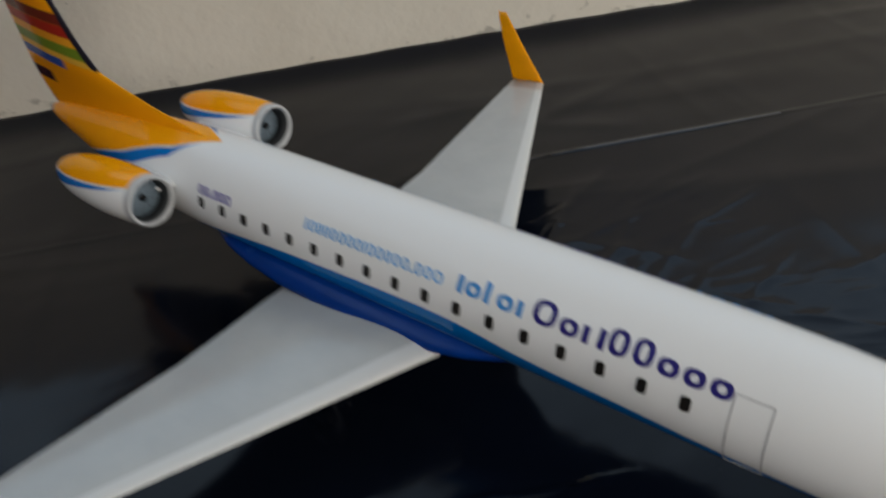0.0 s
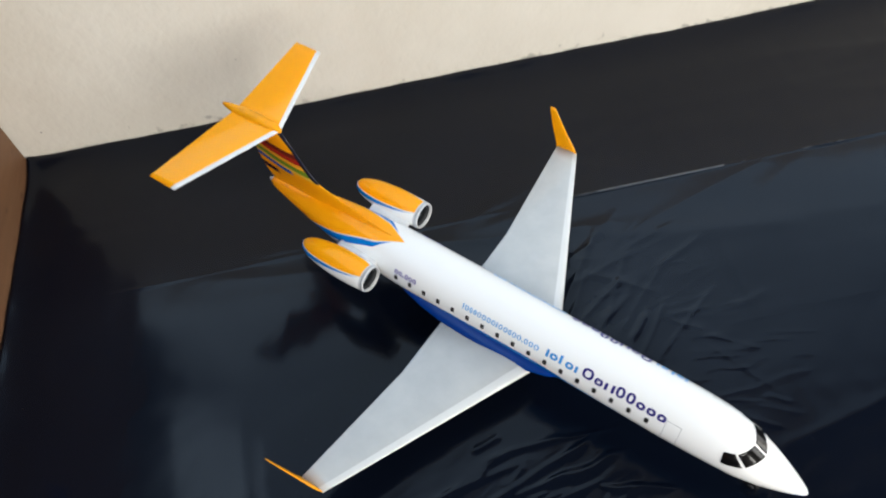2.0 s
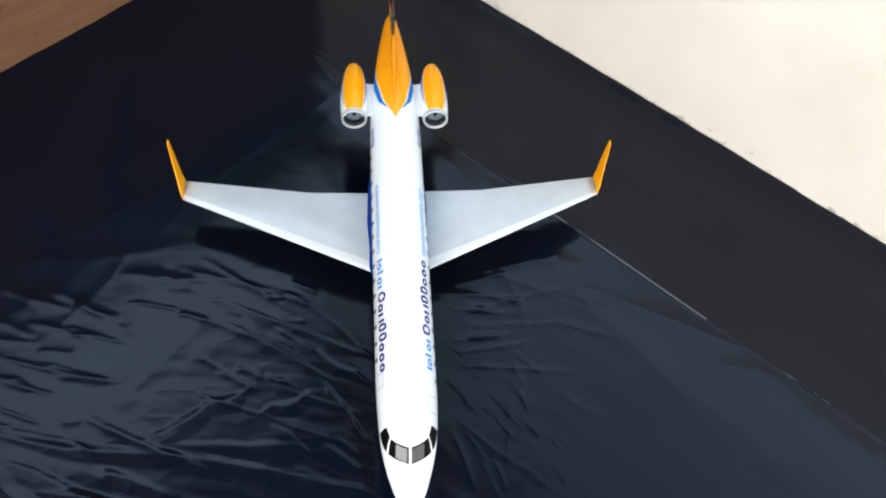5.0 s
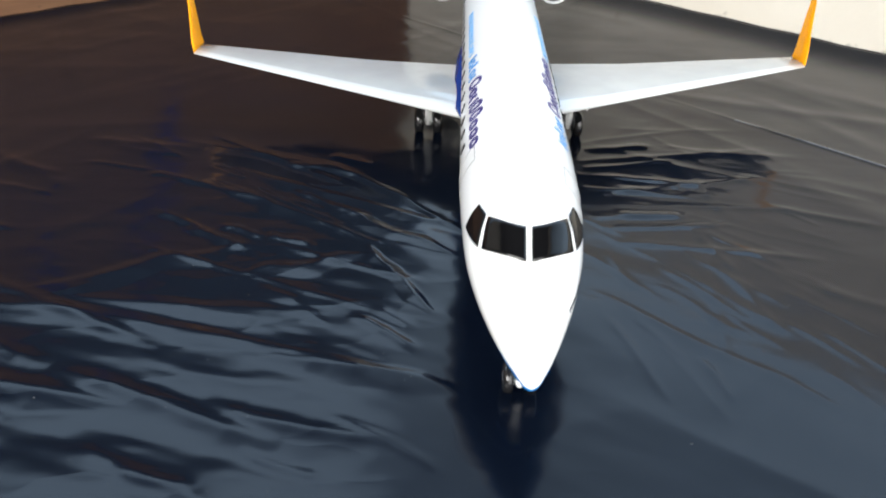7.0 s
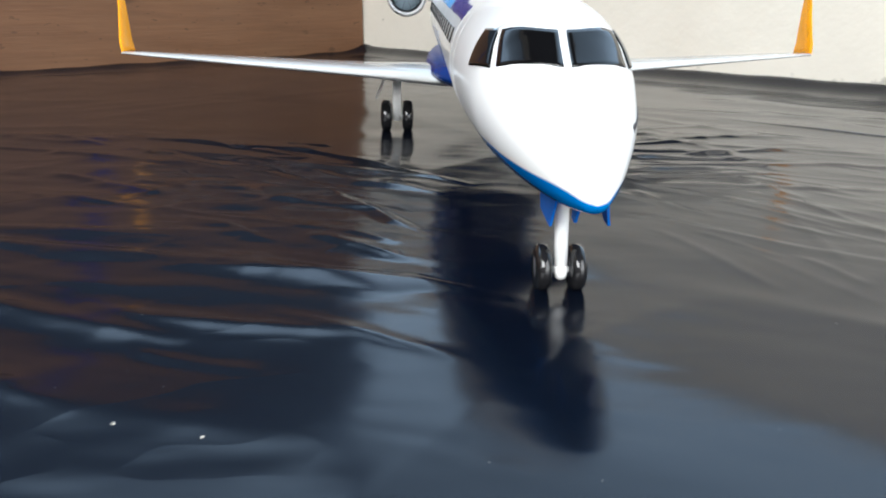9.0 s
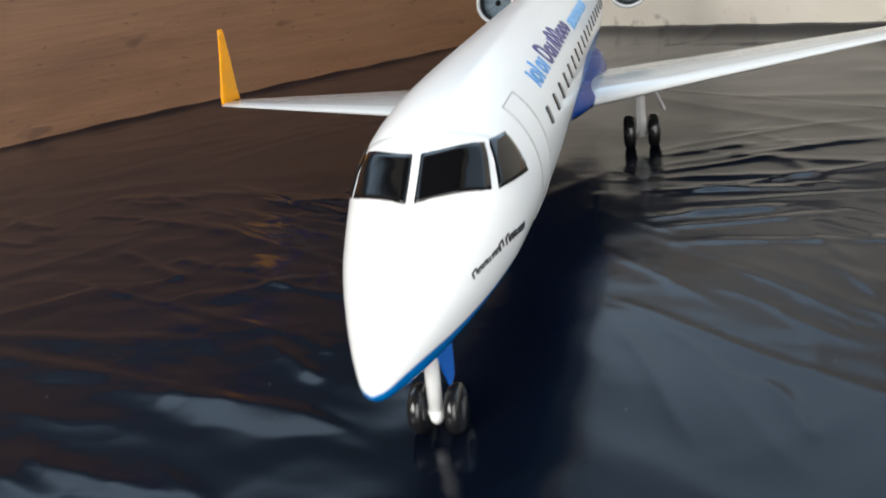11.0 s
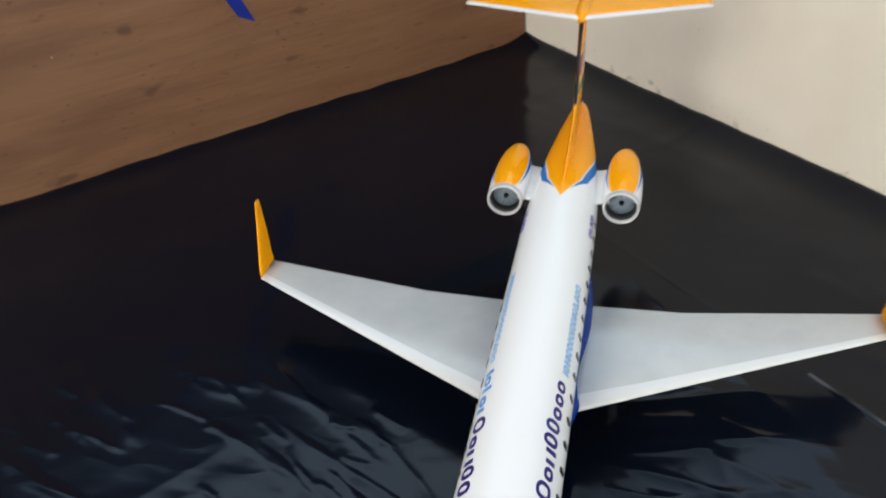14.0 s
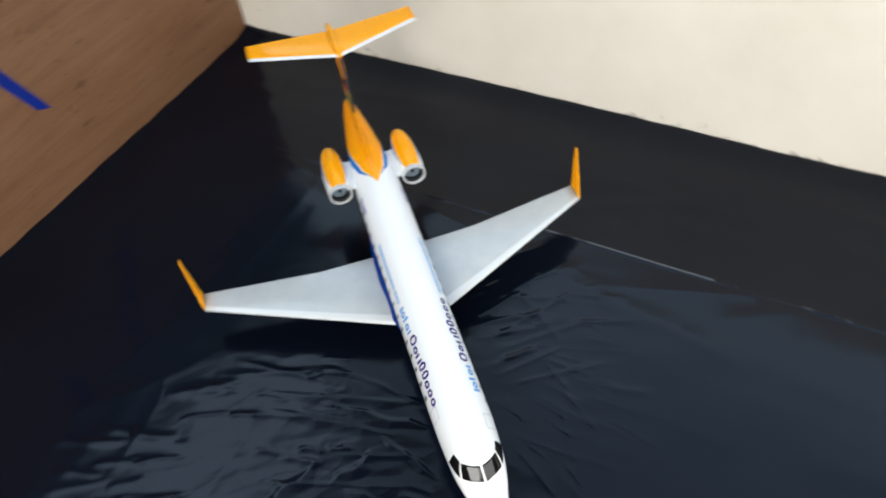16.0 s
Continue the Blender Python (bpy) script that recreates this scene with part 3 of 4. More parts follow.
    # slack waves on the port side and towards the plywood
    for k in range(26):
        cx, cy = rng.uniform(-0.5, 0.3), rng.uniform(0.1, 0.75)
        ang = radians(rng.gauss(48, 16))
        ln = rng.uniform(0.15, 0.4)
        ex, ey = math.cos(ang) * ln / 2, math.sin(ang) * ln / 2
        h += ridge(x, y, (cx - ex, cy - ey), (cx + ex, cy + ey), rng.uniform(0.0003, 0.0009), rng.uniform(0.008, 0.02), rng.uniform(-0.7, 0.7))
    for k in range(18):
        cx, cy = rng.uniform(-0.8, -0.2), rng.uniform(-0.6, -0.12)
        ang = radians(rng.gauss(-50, 20))
        ln = rng.uniform(0.1, 0.35)
        ex, ey = math.cos(ang) * ln / 2, math.sin(ang) * ln / 2
        h += ridge(x, y, (cx - ex, cy - ey), (cx + ex, cy + ey), rng.uniform(0.0002, 0.0005), rng.uniform(0.006, 0.016), rng.uniform(-0.7, 0.7))
    # single sharp folds that stand out on the starboard side of the nose and beside it
    for (p, q), tall, wide in ((((-0.268, -0.202), (-0.193, -0.082)), 0.0026, 0.010),
                             (((-0.241, -0.125), (-0.184, -0.036)), 0.0026, 0.009),
                             (((-0.292, -0.196), (-0.218, -0.033)), 0.0022, 0.008),
                             (((-0.304, -0.158), (-0.286, -0.099)), 0.0014, 0.006),
                             (((-0.132, -0.267), (-0.185, -0.167)), 0.0022, 0.012),
                             (((-0.123, -0.239), (-0.118, -0.110)), 0.0020, 0.010),
                             (((-0.155, -0.155), (-0.179, -0.090)), 0.0020, 0.010),
                             (((-0.138, -0.407), (-0.085, -0.114)), 0.0034, 0.011),
                             (((-0.085, -0.114), (-0.063, -0.031)), 0.0022, 0.009),
                             (((-0.114, -0.405), (-0.035, -0.241)), 0.0032, 0.012),
                             (((-0.079, -0.359), (-0.044, -0.192)), 0.0034, 0.013),
                             (((-0.189, -0.086), (-0.124, -0.045)), 0.0024, 0.008),
                             (((-0.213, -0.456), (-0.191, -0.392)), 0.0020, 0.010),
                             (((-0.144, -0.143), (-0.108, -0.099)), 0.0014, 0.006)):
        h += fold(x, y, p, q, tall, wide, rng)
    for p, q, tall, wide in (((-0.135, 0.06), (-0.06, 0.15), 0.0006, 0.009), ((-0.20, -0.56), (-0.14, -0.40), 0.0030, 0.014), ((-0.15, -0.58), (-0.10, -0.42), 0.0030, 0.012)):
        h += fold(x, y, p, q, tall, wide, rng)
    # a second crease, parallel to the first
    d2 = -(x + 0.1635) * 0.756 + (y + 0.501) * 0.655
    s2 = (x + 0.1635) * 0.655 + (y + 0.501) * 0.756
    h -= 0.0022 * np.exp(-(d2 / 0.0035) ** 2) * np.clip(4 - np.abs(s2) * 20, 0, 1)
    for k in range(15):
        y0 = 0.055 + 0.006 * (k % 4)
        x0 = -0.36 + 0.011 * k + rng.uniform(-0.006, 0.006)
        ln = rng.uniform(0.05, 0.15)
        slope = rng.uniform(-0.45, 0.25)
        h += ridge(x, y, (x0, y0), (x0 + ln * slope, y0 + ln), rng.uniform(0.0004, 0.0009), rng.uniform(0.0028, 0.0042), rng.uniform(-0.4, 0.4))
    # short sharp pinches in the crumpled film, and fine ones in the gathers on the port side
    for k in range(55):
        cx, cy = rng.uniform(-0.33, 0.06), rng.uniform(-0.44, -0.04)
        ang = radians(76 - 45 * math.exp(cy / 0.08)) + rng.gauss(0, 0.13)
        ln = rng.uniform(0.02, 0.10)
        ex, ey = math.cos(ang) * ln / 2, math.sin(ang) * ln / 2
        h += ridge(x, y, (cx - ex, cy - ey), (cx + ex, cy + ey), rng.uniform(0.0004, 0.0012), rng.uniform(0.0018, 0.0042), rng.uniform(-0.8, 0.8))
    for k in range(40):
        cx, cy = rng.uniform(-0.36, -0.06), rng.uniform(0.05, 0.22)
        ang = math.atan2(cy + 0.06, cx + 0.36) + rng.gauss(0, 0.2)
        ln = rng.uniform(0.02, 0.09)
        ex, ey = math.cos(ang) * ln / 2, math.sin(ang) * ln / 2
        h += ridge(x, y, (cx - ex, cy - ey), (cx + ex, cy + ey), rng.uniform(0.0001, 0.0003), rng.uniform(0.0016, 0.0028), rng.uniform(-0.8, 0.8))
    # pressed flat under the wheels
    for wx, wy, r in ((-0.067, 0.0, 0.02), (-0.3735, 0.057, 0.022), (-0.3735, -0.057, 0.022)):
        h *= 1 - np.exp(-((x - wx) ** 2 + (y - wy) ** 2) / r ** 2)
    # turned up where it meets the walls
    rough = 0.0012 * np.sin(a * 13 + 2 * np.sin(a * 5)) + 0.0004 * np.sin(a * 71)
    h += (0.011 + rough) * np.exp(-(b / 0.022) ** 1.4)
    rough = 0.0008 * np.sin(b * 17 + 2 * np.sin(b * 8)) + 0.0005 * np.sin(b * 83)
    h += (0.005 + rough) * np.exp(-(a / 0.014) ** 1.4)
    verts = np.stack([x, y, h - 0.0004], -1).reshape(-1, 3)
    i = np.arange(na * nb).reshape(na, nb)
    faces = np.stack([i[:-1, :-1], i[1:, :-1], i[1:, 1:], i[:-1, 1:]], -1).reshape(-1, 4)
    me = bpy.data.meshes.new("plastic_sheet")
    me.from_pydata(verts.tolist(), [], faces.tolist())
    me.materials.append(M_FILM)
    me.shade_smooth()
    ob = new("plastic_sheet", me)
    solid = ob.modifiers.new("thickness", "SOLIDIFY")
    solid.thickness, solid.offset = 0.0008, -1.0
    return structure(ob, "glossy black plastic sheet, wrinkled and creased, spread over the floor", "plastic sheet")


film = sheet()


def sheet_height(x, y):
    """Height of the film's top near a point of the floor."""
    co = np.empty(len(film.data.vertices) * 3)
    film.data.vertices.foreach_get("co", co)
    co = co.reshape(-1, 3)
    return float(co[np.argmin((co[:, 0] - x) ** 2 + (co[:, 1] - y) ** 2), 2])



# ---------------------------------------------------------------- the model aircraft
plane = new("model_airplane")
tagged(plane, "glossy white jet model with orange tail and blue belly", "model airplane")

# stations from the nose: x, widest height, top, bottom, half width
STATIONS = [(-0.0215, 0.0400, 0.0405, 0.0395, 0.0005), (-0.0232, 0.0404, 0.0430, 0.0377, 0.0030), (-0.028, 0.0418, 0.0466, 0.0363, 0.0060), (-0.034, 0.0435, 0.0506, 0.0352, 0.0091),
            (-0.045, 0.0468, 0.0572, 0.0340, 0.0140), (-0.061, 0.0515, 0.0658, 0.0331, 0.0201), (-0.0712, 0.0540, 0.0714, 0.0328, 0.0232), (-0.0831, 0.0565, 0.0806, 0.0326, 0.0260),
            (-0.0900, 0.0580, 0.0862, 0.0326, 0.0274), (-0.100, 0.0600, 0.0898, 0.0326, 0.0286), (-0.118, 0.0623, 0.0930, 0.0327, 0.0300), (-0.140, 0.0640, 0.0951, 0.0330, 0.0310),
            (-0.180, 0.0657, 0.0972, 0.0342, 0.0315), (-0.25, 0.0683, 0.0998, 0.0368, 0.0315), (-0.35, 0.0719, 0.1034, 0.0404, 0.0315), (-0.46, 0.0759, 0.1074, 0.0444, 0.0315),
            (-0.49, 0.0772, 0.1083, 0.0464, 0.0311), (-0.52, 0.0787, 0.1086, 0.0492, 0.0299), (-0.55, 0.0806, 0.1082, 0.0532, 0.0276), (-0.58, 0.0830, 0.1072, 0.0585, 0.0243),
            (-0.61, 0.0862, 0.1056, 0.0650, 0.0199), (-0.64, 0.0895, 0.1035, 0.0725, 0.0148), (-0.665, 0.0915, 0.1010, 0.0800, 0.0102), (-0.682, 0.0925, 0.0980, 0.0858, 0.0062), (-0.688, 0.0928, 0.0955, 0.0895, 0.0030)]
XS = np.array([-s[0] for s in STATIONS])


def station(x):
    """Widest height, top, bottom and half width of the hull at x, smoothly between stations."""
    out = []
    for k in range(1, 5):
        ys = np.array([s[k] for s in STATIONS])
        i = int(np.clip(np.searchsorted(XS, -x) - 1, 0, len(XS) - 2))
        def slope(j):
            if j <= 0 or j >= len(XS) - 1:
                j0, j1 = max(j - 1, 0), min(j + 1, len(XS) - 1)
                return (ys[j1] - ys[j0]) / (XS[j1] - XS[j0])
            d0, d1 = (ys[j] - ys[j - 1]) / (XS[j] - XS[j - 1]), (ys[j + 1] - ys[j]) / (XS[j + 1] - XS[j])
            return 0.0 if d0 * d1 <= 0 else 2 * d0 * d1 / (d0 + d1)
        w = XS[i + 1] - XS[i]
        t = float(np.clip((-x - XS[i]) / w, 0, 1))
        out.append((1 + 2 * t) * (1 - t) ** 2 * ys[i] + t * (1 - t) ** 2 * w * slope(i) + t * t * (3 - 2 * t) * ys[i + 1] + t * t * (t - 1) * w * slope(i + 1))
    return out


def hull(x, ang, lift=0.0):
    """The point of the hull at x and an angle in degrees: 0 to port, 90 up, 180 to starboard."""
    zc, top, bottom, w = station(x)
    c, s = math.cos(radians(ang)), math.sin(radians(ang))
    return Vector((x, (w + lift) * c, zc + ((top - zc) if s > 0 else (zc - bottom)) * s + lift * s))


def hull_at(x, y, z, lift=0.0):
    zc, top, bottom, w = station(x)
    hz = (top - zc) if z > zc else (zc - bottom)
    return hull(x, math.degrees(math.atan2((z - zc) / hz, y / w)), lift)


nose_x = [-0.0215 - 0.06 * (k / 24) ** 1.6 for k in range(25)]
xs = nose_x + [-0.0815 - k * 0.004 for k in range(1, 26)] + [-0.1815 - k * 0.012 for k in range(1, 25)] + [-0.4695 - k * 0.0062 for k in range(1, 36)]
part("fuselage", loft([[hull(x, a * 5.0) for a in range(72)] for x in xs]), M_FUSE, plane, "glossy white fuselage with blue belly bands and orange tail")
part("tail_cone", spun([(-0.692, 0.0015), (-0.6905, 0.0028), (-0.684, 0.0034)], "x", 16, (0, 0, 0.0925)), M_SILVER, plane, "small silver tail cone tip")

# belly fairing round the wing roots
FAIR = [(-0.244, 0.009, 0.0400, 0.0015), (-0.256, 0.0155, 0.0432, 0.0040), (-0.272, 0.0210, 0.0450, 0.0065), (-0.290, 0.0300, 0.0460, 0.0086), (-0.31, 0.0352, 0.0462, 0.0102), (-0.37, 0.0370, 0.0460, 0.0117),
        (-0.42, 0.0352, 0.0472, 0.0115), (-0.45, 0.0315, 0.0490, 0.0100), (-0.475, 0.0260, 0.0508, 0.0076), (-0.495, 0.0180, 0.0525, 0.0045)]


def fairing_ring(x, w, zc, h):
    ring = []
    for k in range(40):
        a = 2 * math.pi * k / 40
        c, s = math.cos(a), math.sin(a)
        ring.append(Vector((x, w * math.copysign(abs(c) ** 0.95, c), zc + h * math.copysign(abs(s), s))))
    return ring


part("belly_fairing", loft([fairing_ring(*f) for f in FAIR]), M_BELLY, plane, "glossy dark blue belly fairing at the wing roots")


def foil(lead, trail, thick, up=Vector((0, 0, 1)), droop=0.0, n=16):
    """A wing section from its leading to its trailing edge, up being its thickness direction."""
    lead, trail = Vector(lead), Vector(trail)
    upper, lower = [], []
    for k in range(n + 1):
        t = (1 - math.cos(math.pi * k / n)) / 2
        h = thick * 5 * (0.2969 * math.sqrt(t) - 0.126 * t - 0.3516 * t * t + 0.2843 * t ** 3 - 0.1015 * t ** 4) + 0.0003 * t
        p = lead.lerp(trail, t)
        upper.append(p + up * h * 1.15)
        lower.append(p - up * h * 0.85)
    return upper + lower[-2:0:-1]


def wing(side):
    s = side
    ob = []
    for y in (0.022, 0.036, 0.05, 0.075, 0.105, 0.125, 0.16, 0.20, 0.235, 0.2515):
        lead = -0.2904 - 0.469 * y
        kink = 0.112
        trail = -0.4212 if y < kink - 0.01 else -0.4207 - (y - kink + 0.01) * 0.108
        z = (0.0439 + 0.0335 * y) if s > 0 else (0.0411 + 0.0318 * y)
        reach = y if s > 0 else y * 1.014
        th = 0.105 if y < 0.06 else 0.085
        ob.append(foil((lead, s * reach, z), (trail, s * reach, z - 0.001), (lead - trail) * th))
    # rounded turn into the winglet
    return loft(ob)


def winglet(side):
    rings = []
    for t in (0.0, 0.06, 0.14, 0.3, 0.6, 0.9, 1.0):
        e = max(0.0, min(1.0, t))
        lean = radians(20 + 55 * min(1, e / 0.14))
        y = 0.2513 + 0.0012 * min(1, e / 0.14) + 0.0115 * e
        y, z = (y, 0.0523 + 0.0497 * e) if side > 0 else (y * 1.010 + 0.0008 * (1 - e), 0.0492 + 0.0535 * e)
        lead = -0.4084 - 0.0395 * e - 0.0012 * math.sin(math.pi * e)
        chord = 0.0288 - 0.0210 * e if e < 0.95 else 0.0072
        up = Vector((0, -side * math.sin(lean), math.cos(lean)))
        rings.append(foil((lead, side * y, z), (lead - chord, side * y, z), chord * (0.11 if e < 0.95 else 0.07), up))
    return loft(rings)


for side, name in ((1, "port"), (-1, "starboard")):
    w = part("wing", wing(side), M_WING, plane, "light grey wing with a paler leading edge")
    part("winglet", winglet(side), M_ORANGE, w, "upturned orange winglet")


# fin with its dorsal fillet, tailplane and bullet
FIN = [(0.094, -0.487, -0.680, 0.0060), (0.1005, -0.488, -0.683, 0.0045), (0.1065, -0.490, -0.6865, 0.0032), (0.1125, -0.522, -0.689, 0.0026), (0.119, -0.551, -0.6915, 0.0025), (0.127, -0.579, -0.6935, 0.0027), (0.1325, -0.597, -0.694, 0.0033),
       (0.1345, -0.602, -0.6942, 0.0033), (0.1515, -0.6145, -0.695, 0.0032), (0.1785, -0.6265, -0.697, 0.0031), (0.203, -0.6385, -0.701, 0.0030)]
rings = []
for z, lead, trail, th in FIN:
    ring = []
    pts = []
    for k in range(15):
        t = (1 - math.cos(math.pi * k / 14)) / 2
        pts.append((lead + (trail - lead) * t, th * min(1, (t * 4.5) ** 0.5 if z > 0.133 else (t * 3.5) ** 0.6) * min(1, (1.02 - t) * 2.2)))
    ring = [Vector((x, h, z)) for x, h in pts] + [Vector((x, -h, z)) for x, h in reversed(pts[1:-1])]
    rings.append(ring)
fin = part("tail_fin", loft(rings), M_FIN, plane, "orange tail fin with red, green and blue stripes")
bullet = spun([(-0.7245, 0.0006), (-0.722, 0.0022), (-0.712, 0.0042), (-0.695, 0.0062), (-0.67, 0.0072), (-0.652, 0.0068), (-0.643, 0.0050), (-0.638, 0.0024), (-0.6368, 0.0005)], "x", 24, (0, 0, 0.203))
part("tail_bullet", bullet, M_ORANGE, plane, "orange pointed bullet fairing on the fin top")
for side in (1, -1):
    rings = []
    for y in (0.0, 0.01, 0.04, 0.08, 0.112, 0.1185):
        lead = -0.6375 - 0.362 * y
        trail = -0.7035 - 0.118 * y
        z = 0.2035 - 0.010 * y
        rings.append(foil((lead, side * y, z), (trail, side * y, z), (lead - trail) * (0.075 if y < 0.115 else 0.04)))
    part("tailplane", loft(rings), M_TAIL, plane, "orange tailplane with a silver leading edge")


# engines on their pylons
def nacelle():
    out = [(-0.0006, 0.0140), (0.0, 0.0147), (-0.0012, 0.0154), (-0.006, 0.0161), (-0.014, 0.0168), (-0.026, 0.0172), (-0.040, 0.0170), (-0.054, 0.0161), (-0.066, 0.0146), (-0.076, 0.0125), (-0.083, 0.0102), (-0.0885, 0.0074), (-0.092, 0.0040)]
    inner = [(-0.010, 0.0118), (-0.0055, 0.0126), (-0.002, 0.0134)]
    return spun([(-0.0105, 0.0004)] + inner + out + [(-0.093, 0.0004)], "x", 40)


def ring_solid(profile, steps=40):
    """A turned ring: a closed profile of (along, radius)."""
    rings = []
    for k in range(steps + 1):
        a = 2 * math.pi * k / steps
        rings.append([Vector((s, r * math.cos(a), r * math.sin(a))) for s, r in profile])
    bm = loft(rings, close_ends=False)
    bmesh.ops.remove_doubles(bm, verts=bm.verts, dist=1e-6)
    return bm


for side in (1, -1):
    at = Matrix.Translation((-0.4985, side * 0.0505, 0.0905)) @ Matrix.Rotation(radians(-0.5), 4, "Y") @ Matrix.Diagonal((1.05, 1, 1, 1))
    eng = part("engine", nacelle(), M_ENG, plane, "white engine nacelle with orange top and blue stripe")
    eng.matrix_basis = at
    part("intake_ring", ring_solid([(-0.0012, 0.0132), (0.0008, 0.0140), (0.0012, 0.0147), (0.0004, 0.0155), (-0.0026, 0.0160), (-0.0028, 0.0133)]), M_RING, eng, "light grey intake ring")
    part("fan_disc", spun([(-0.0098, 0.0122), (-0.0095, 0.0122), (-0.0092, 0.0004)], "x", 32), M_FAN, eng, "blue-grey fan disc")
    part("intake_duct", ring_solid([(-0.0095, 0.0121), (-0.0012, 0.0136), (-0.0012, 0.0133), (-0.0095, 0.0117)]), M_DUCT, eng, "dark intake duct")
    blades = []
    for k in range(9):
        m = Matrix.Rotation(2 * math.pi * k / 9, 4, "X")
        blades.append(slab([m @ Vector(p) for p in ((-0.0090, -0.0003, 0.0028), (-0.0090, 0.0003, 0.0028), (-0.0088, 0.0004, 0.0120), (-0.0092, -0.0004, 0.0120))], (0.0003, 0, 0)))
    part("fan_blades", merge(*blades), M_FANLINE, eng, "dark radial fan blade lines", False)
    part("spinner", spun([(-0.0094, 0.0025), (-0.0078, 0.0022), (-0.0062, 0.0012), (-0.0056, 0.0002)], "x", 16), M_BLACK, eng, "black fan spinner")
    rings = [foil((-0.506, side * y, z), (-0.560, side * y, z + 0.002), 0.0048, n=10) for y, z in ((0.018, 0.0865), (0.030, 0.0880), (0.040, 0.0900))]
    part("pylon", loft(rings), M_WHITE, plane, "white engine pylon")


# windscreen
def pane(corners, bow=0.0, lift=0.0005, n=10):
    """A curved pane on the hull between four corners, given as x, y, z."""
    a, b, c, d = [Vector(p) for p in corners]
    grid = []
    for i in range(n + 1):
        row = []
        for j in range(n + 1):
            p = a.lerp(b, j / n).lerp(d.lerp(c, j / n), i / n)
            p.x += bow * 4 * (j / n) * (1 - j / n)
            row.append(hull_at(p.x, p.y, p.z, lift))
        grid.append(row)
    rings = [r + [hull_at(p.x, p.y, p.z, -0.0008) for p in reversed(r)] for r in grid]
    return loft(rings)


for s in (1, -1):
    front = [(-0.0703, s * 0.0013, 0.0712), (-0.0815, s * 0.0197, 0.0692), (-0.0925, s * 0.0177, 0.0806), (-0.0836, s * 0.0013, 0.0812)]
    aft = [(-0.0838, s * 0.0214, 0.0686), (-0.1030, s * 0.0275, 0.0684), (-0.1044, s * 0.0226, 0.0812), (-0.0947, s * 0.0191, 0.0812)]
    part("windscreen_pane", pane(front, 0.0018), M_BLACK, plane, "glossy black windscreen pane")
    part("cockpit_side_window", pane(aft, 0.0006), M_BLACK, plane, "glossy black cockpit side window")
# brow over the windscreen
brow = []
for k in range(29):
    t = k / 28 * 2 - 1
    y = 0.0215 * t
    x = -0.0858 - 0.0100 * abs(t) ** 2.0
    zc, top, bottom, w = station(x)
    ang = math.degrees(math.atan2(math.sqrt(max(0.0, 1 - (y / w) ** 2)), y / w))
    brow.append([hull(x + dx, ang, lf) for dx, lf in ((0.0005, -0.0006), (0.0003, 0.0002), (-0.0008, 0.0003), (-0.004, 0.0), (-0.005, -0.0008))])
part("windscreen_brow", loft(brow), M_WHITE, plane)


# cabin windows
def cabin_window_mesh():
    ring = []
    for cx, cz, a0 in ((1, 1, 0), (-1, 1, 90), (-1, -1, 180), (1, -1, 270)):
        for k in range(4):
            a = radians(a0 + 30 * k)
            ring.append((cx * 0.0009 + 0.0013 * math.cos(a), cz * 0.0020 + 0.0013 * math.sin(a)))
    bm = loft([[Vector((x, z, h)) for x, z in ring] for h in (-0.0006, 0.0004)])
    me = bpy.data.meshes.new("cabin_window")
    bmesh.ops.recalc_face_normals(bm, faces=bm.faces)
    bm.to_mesh(me)
    bm.free()
    me.materials.append(M_WINDOW)
    return me


WINDOW_MESH = cabin_window_mesh()
for s, first, last, count in ((-1, -0.178, -0.4795, 17), (1, -0.1525, -0.4795, 18)):
    for k in range(count):
        x = first + (last - first) * k / (count - 1)
        z = 0.0750 + (0.0836 - 0.0750) * (x + 0.178) / (-0.4795 + 0.178)
        zc, top, bottom, w = station(x)
        p = hull_at(x, s * math.sqrt(max(1e-6, 1 - ((z - zc) / (top - zc)) ** 2)) * w, z)
        normal = Vector((0, p.y / w ** 2, (p.z - zc) / (top - zc) ** 2)).normalized()
        xa = Vector((1, 0, 0))
        m = Matrix((xa, normal.cross(xa), normal)).transposed().to_4x4()
        ob = new("cabin_window", WINDOW_MESH)
        ob.parent = plane
        ob.matrix_basis = Matrix.Translation(p) @ m


# decals: plain bars and outlines that follow the hull
def decal(rects, lift=0.00025):
    """Thin raised bars on the hull: x0, x1 and angles in degrees a0, a1."""
    pieces = []
    for x0, x1, a0, a1 in rects:
        n = max(2, int(abs(a1 - a0) / 4))
        nx = max(1, int(abs(x1 - x0) / 0.012))
        rings = []
        for i in range(nx + 1):
            x = x0 + (x1 - x0) * i / nx
            rings.append([hull(x, a0 + (a1 - a0) * k / n, lift) for k in range(n + 1)] + [hull(x, a0 + (a1 - a0) * (n - k) / n, -0.0006) for k in range(n + 1)])
        pieces.append(loft(rings))
    return merge(*pieces)


def outline(x0, x1, a0, a1, w=0.0005):
    wa = math.degrees(w / 0.0315)
    return [(x0, x0 - w, a0, a1), (x1 + w, x1, a0, a1), (x0 - w, x1 + w, a0, a0 + wa), (x0 - w, x1 + w, a1 - wa, a1)]


def mirror(rects):
    return [(x0, x1, 180 - a0, 180 - a1) for x0, x1, a0, a1 in rects]


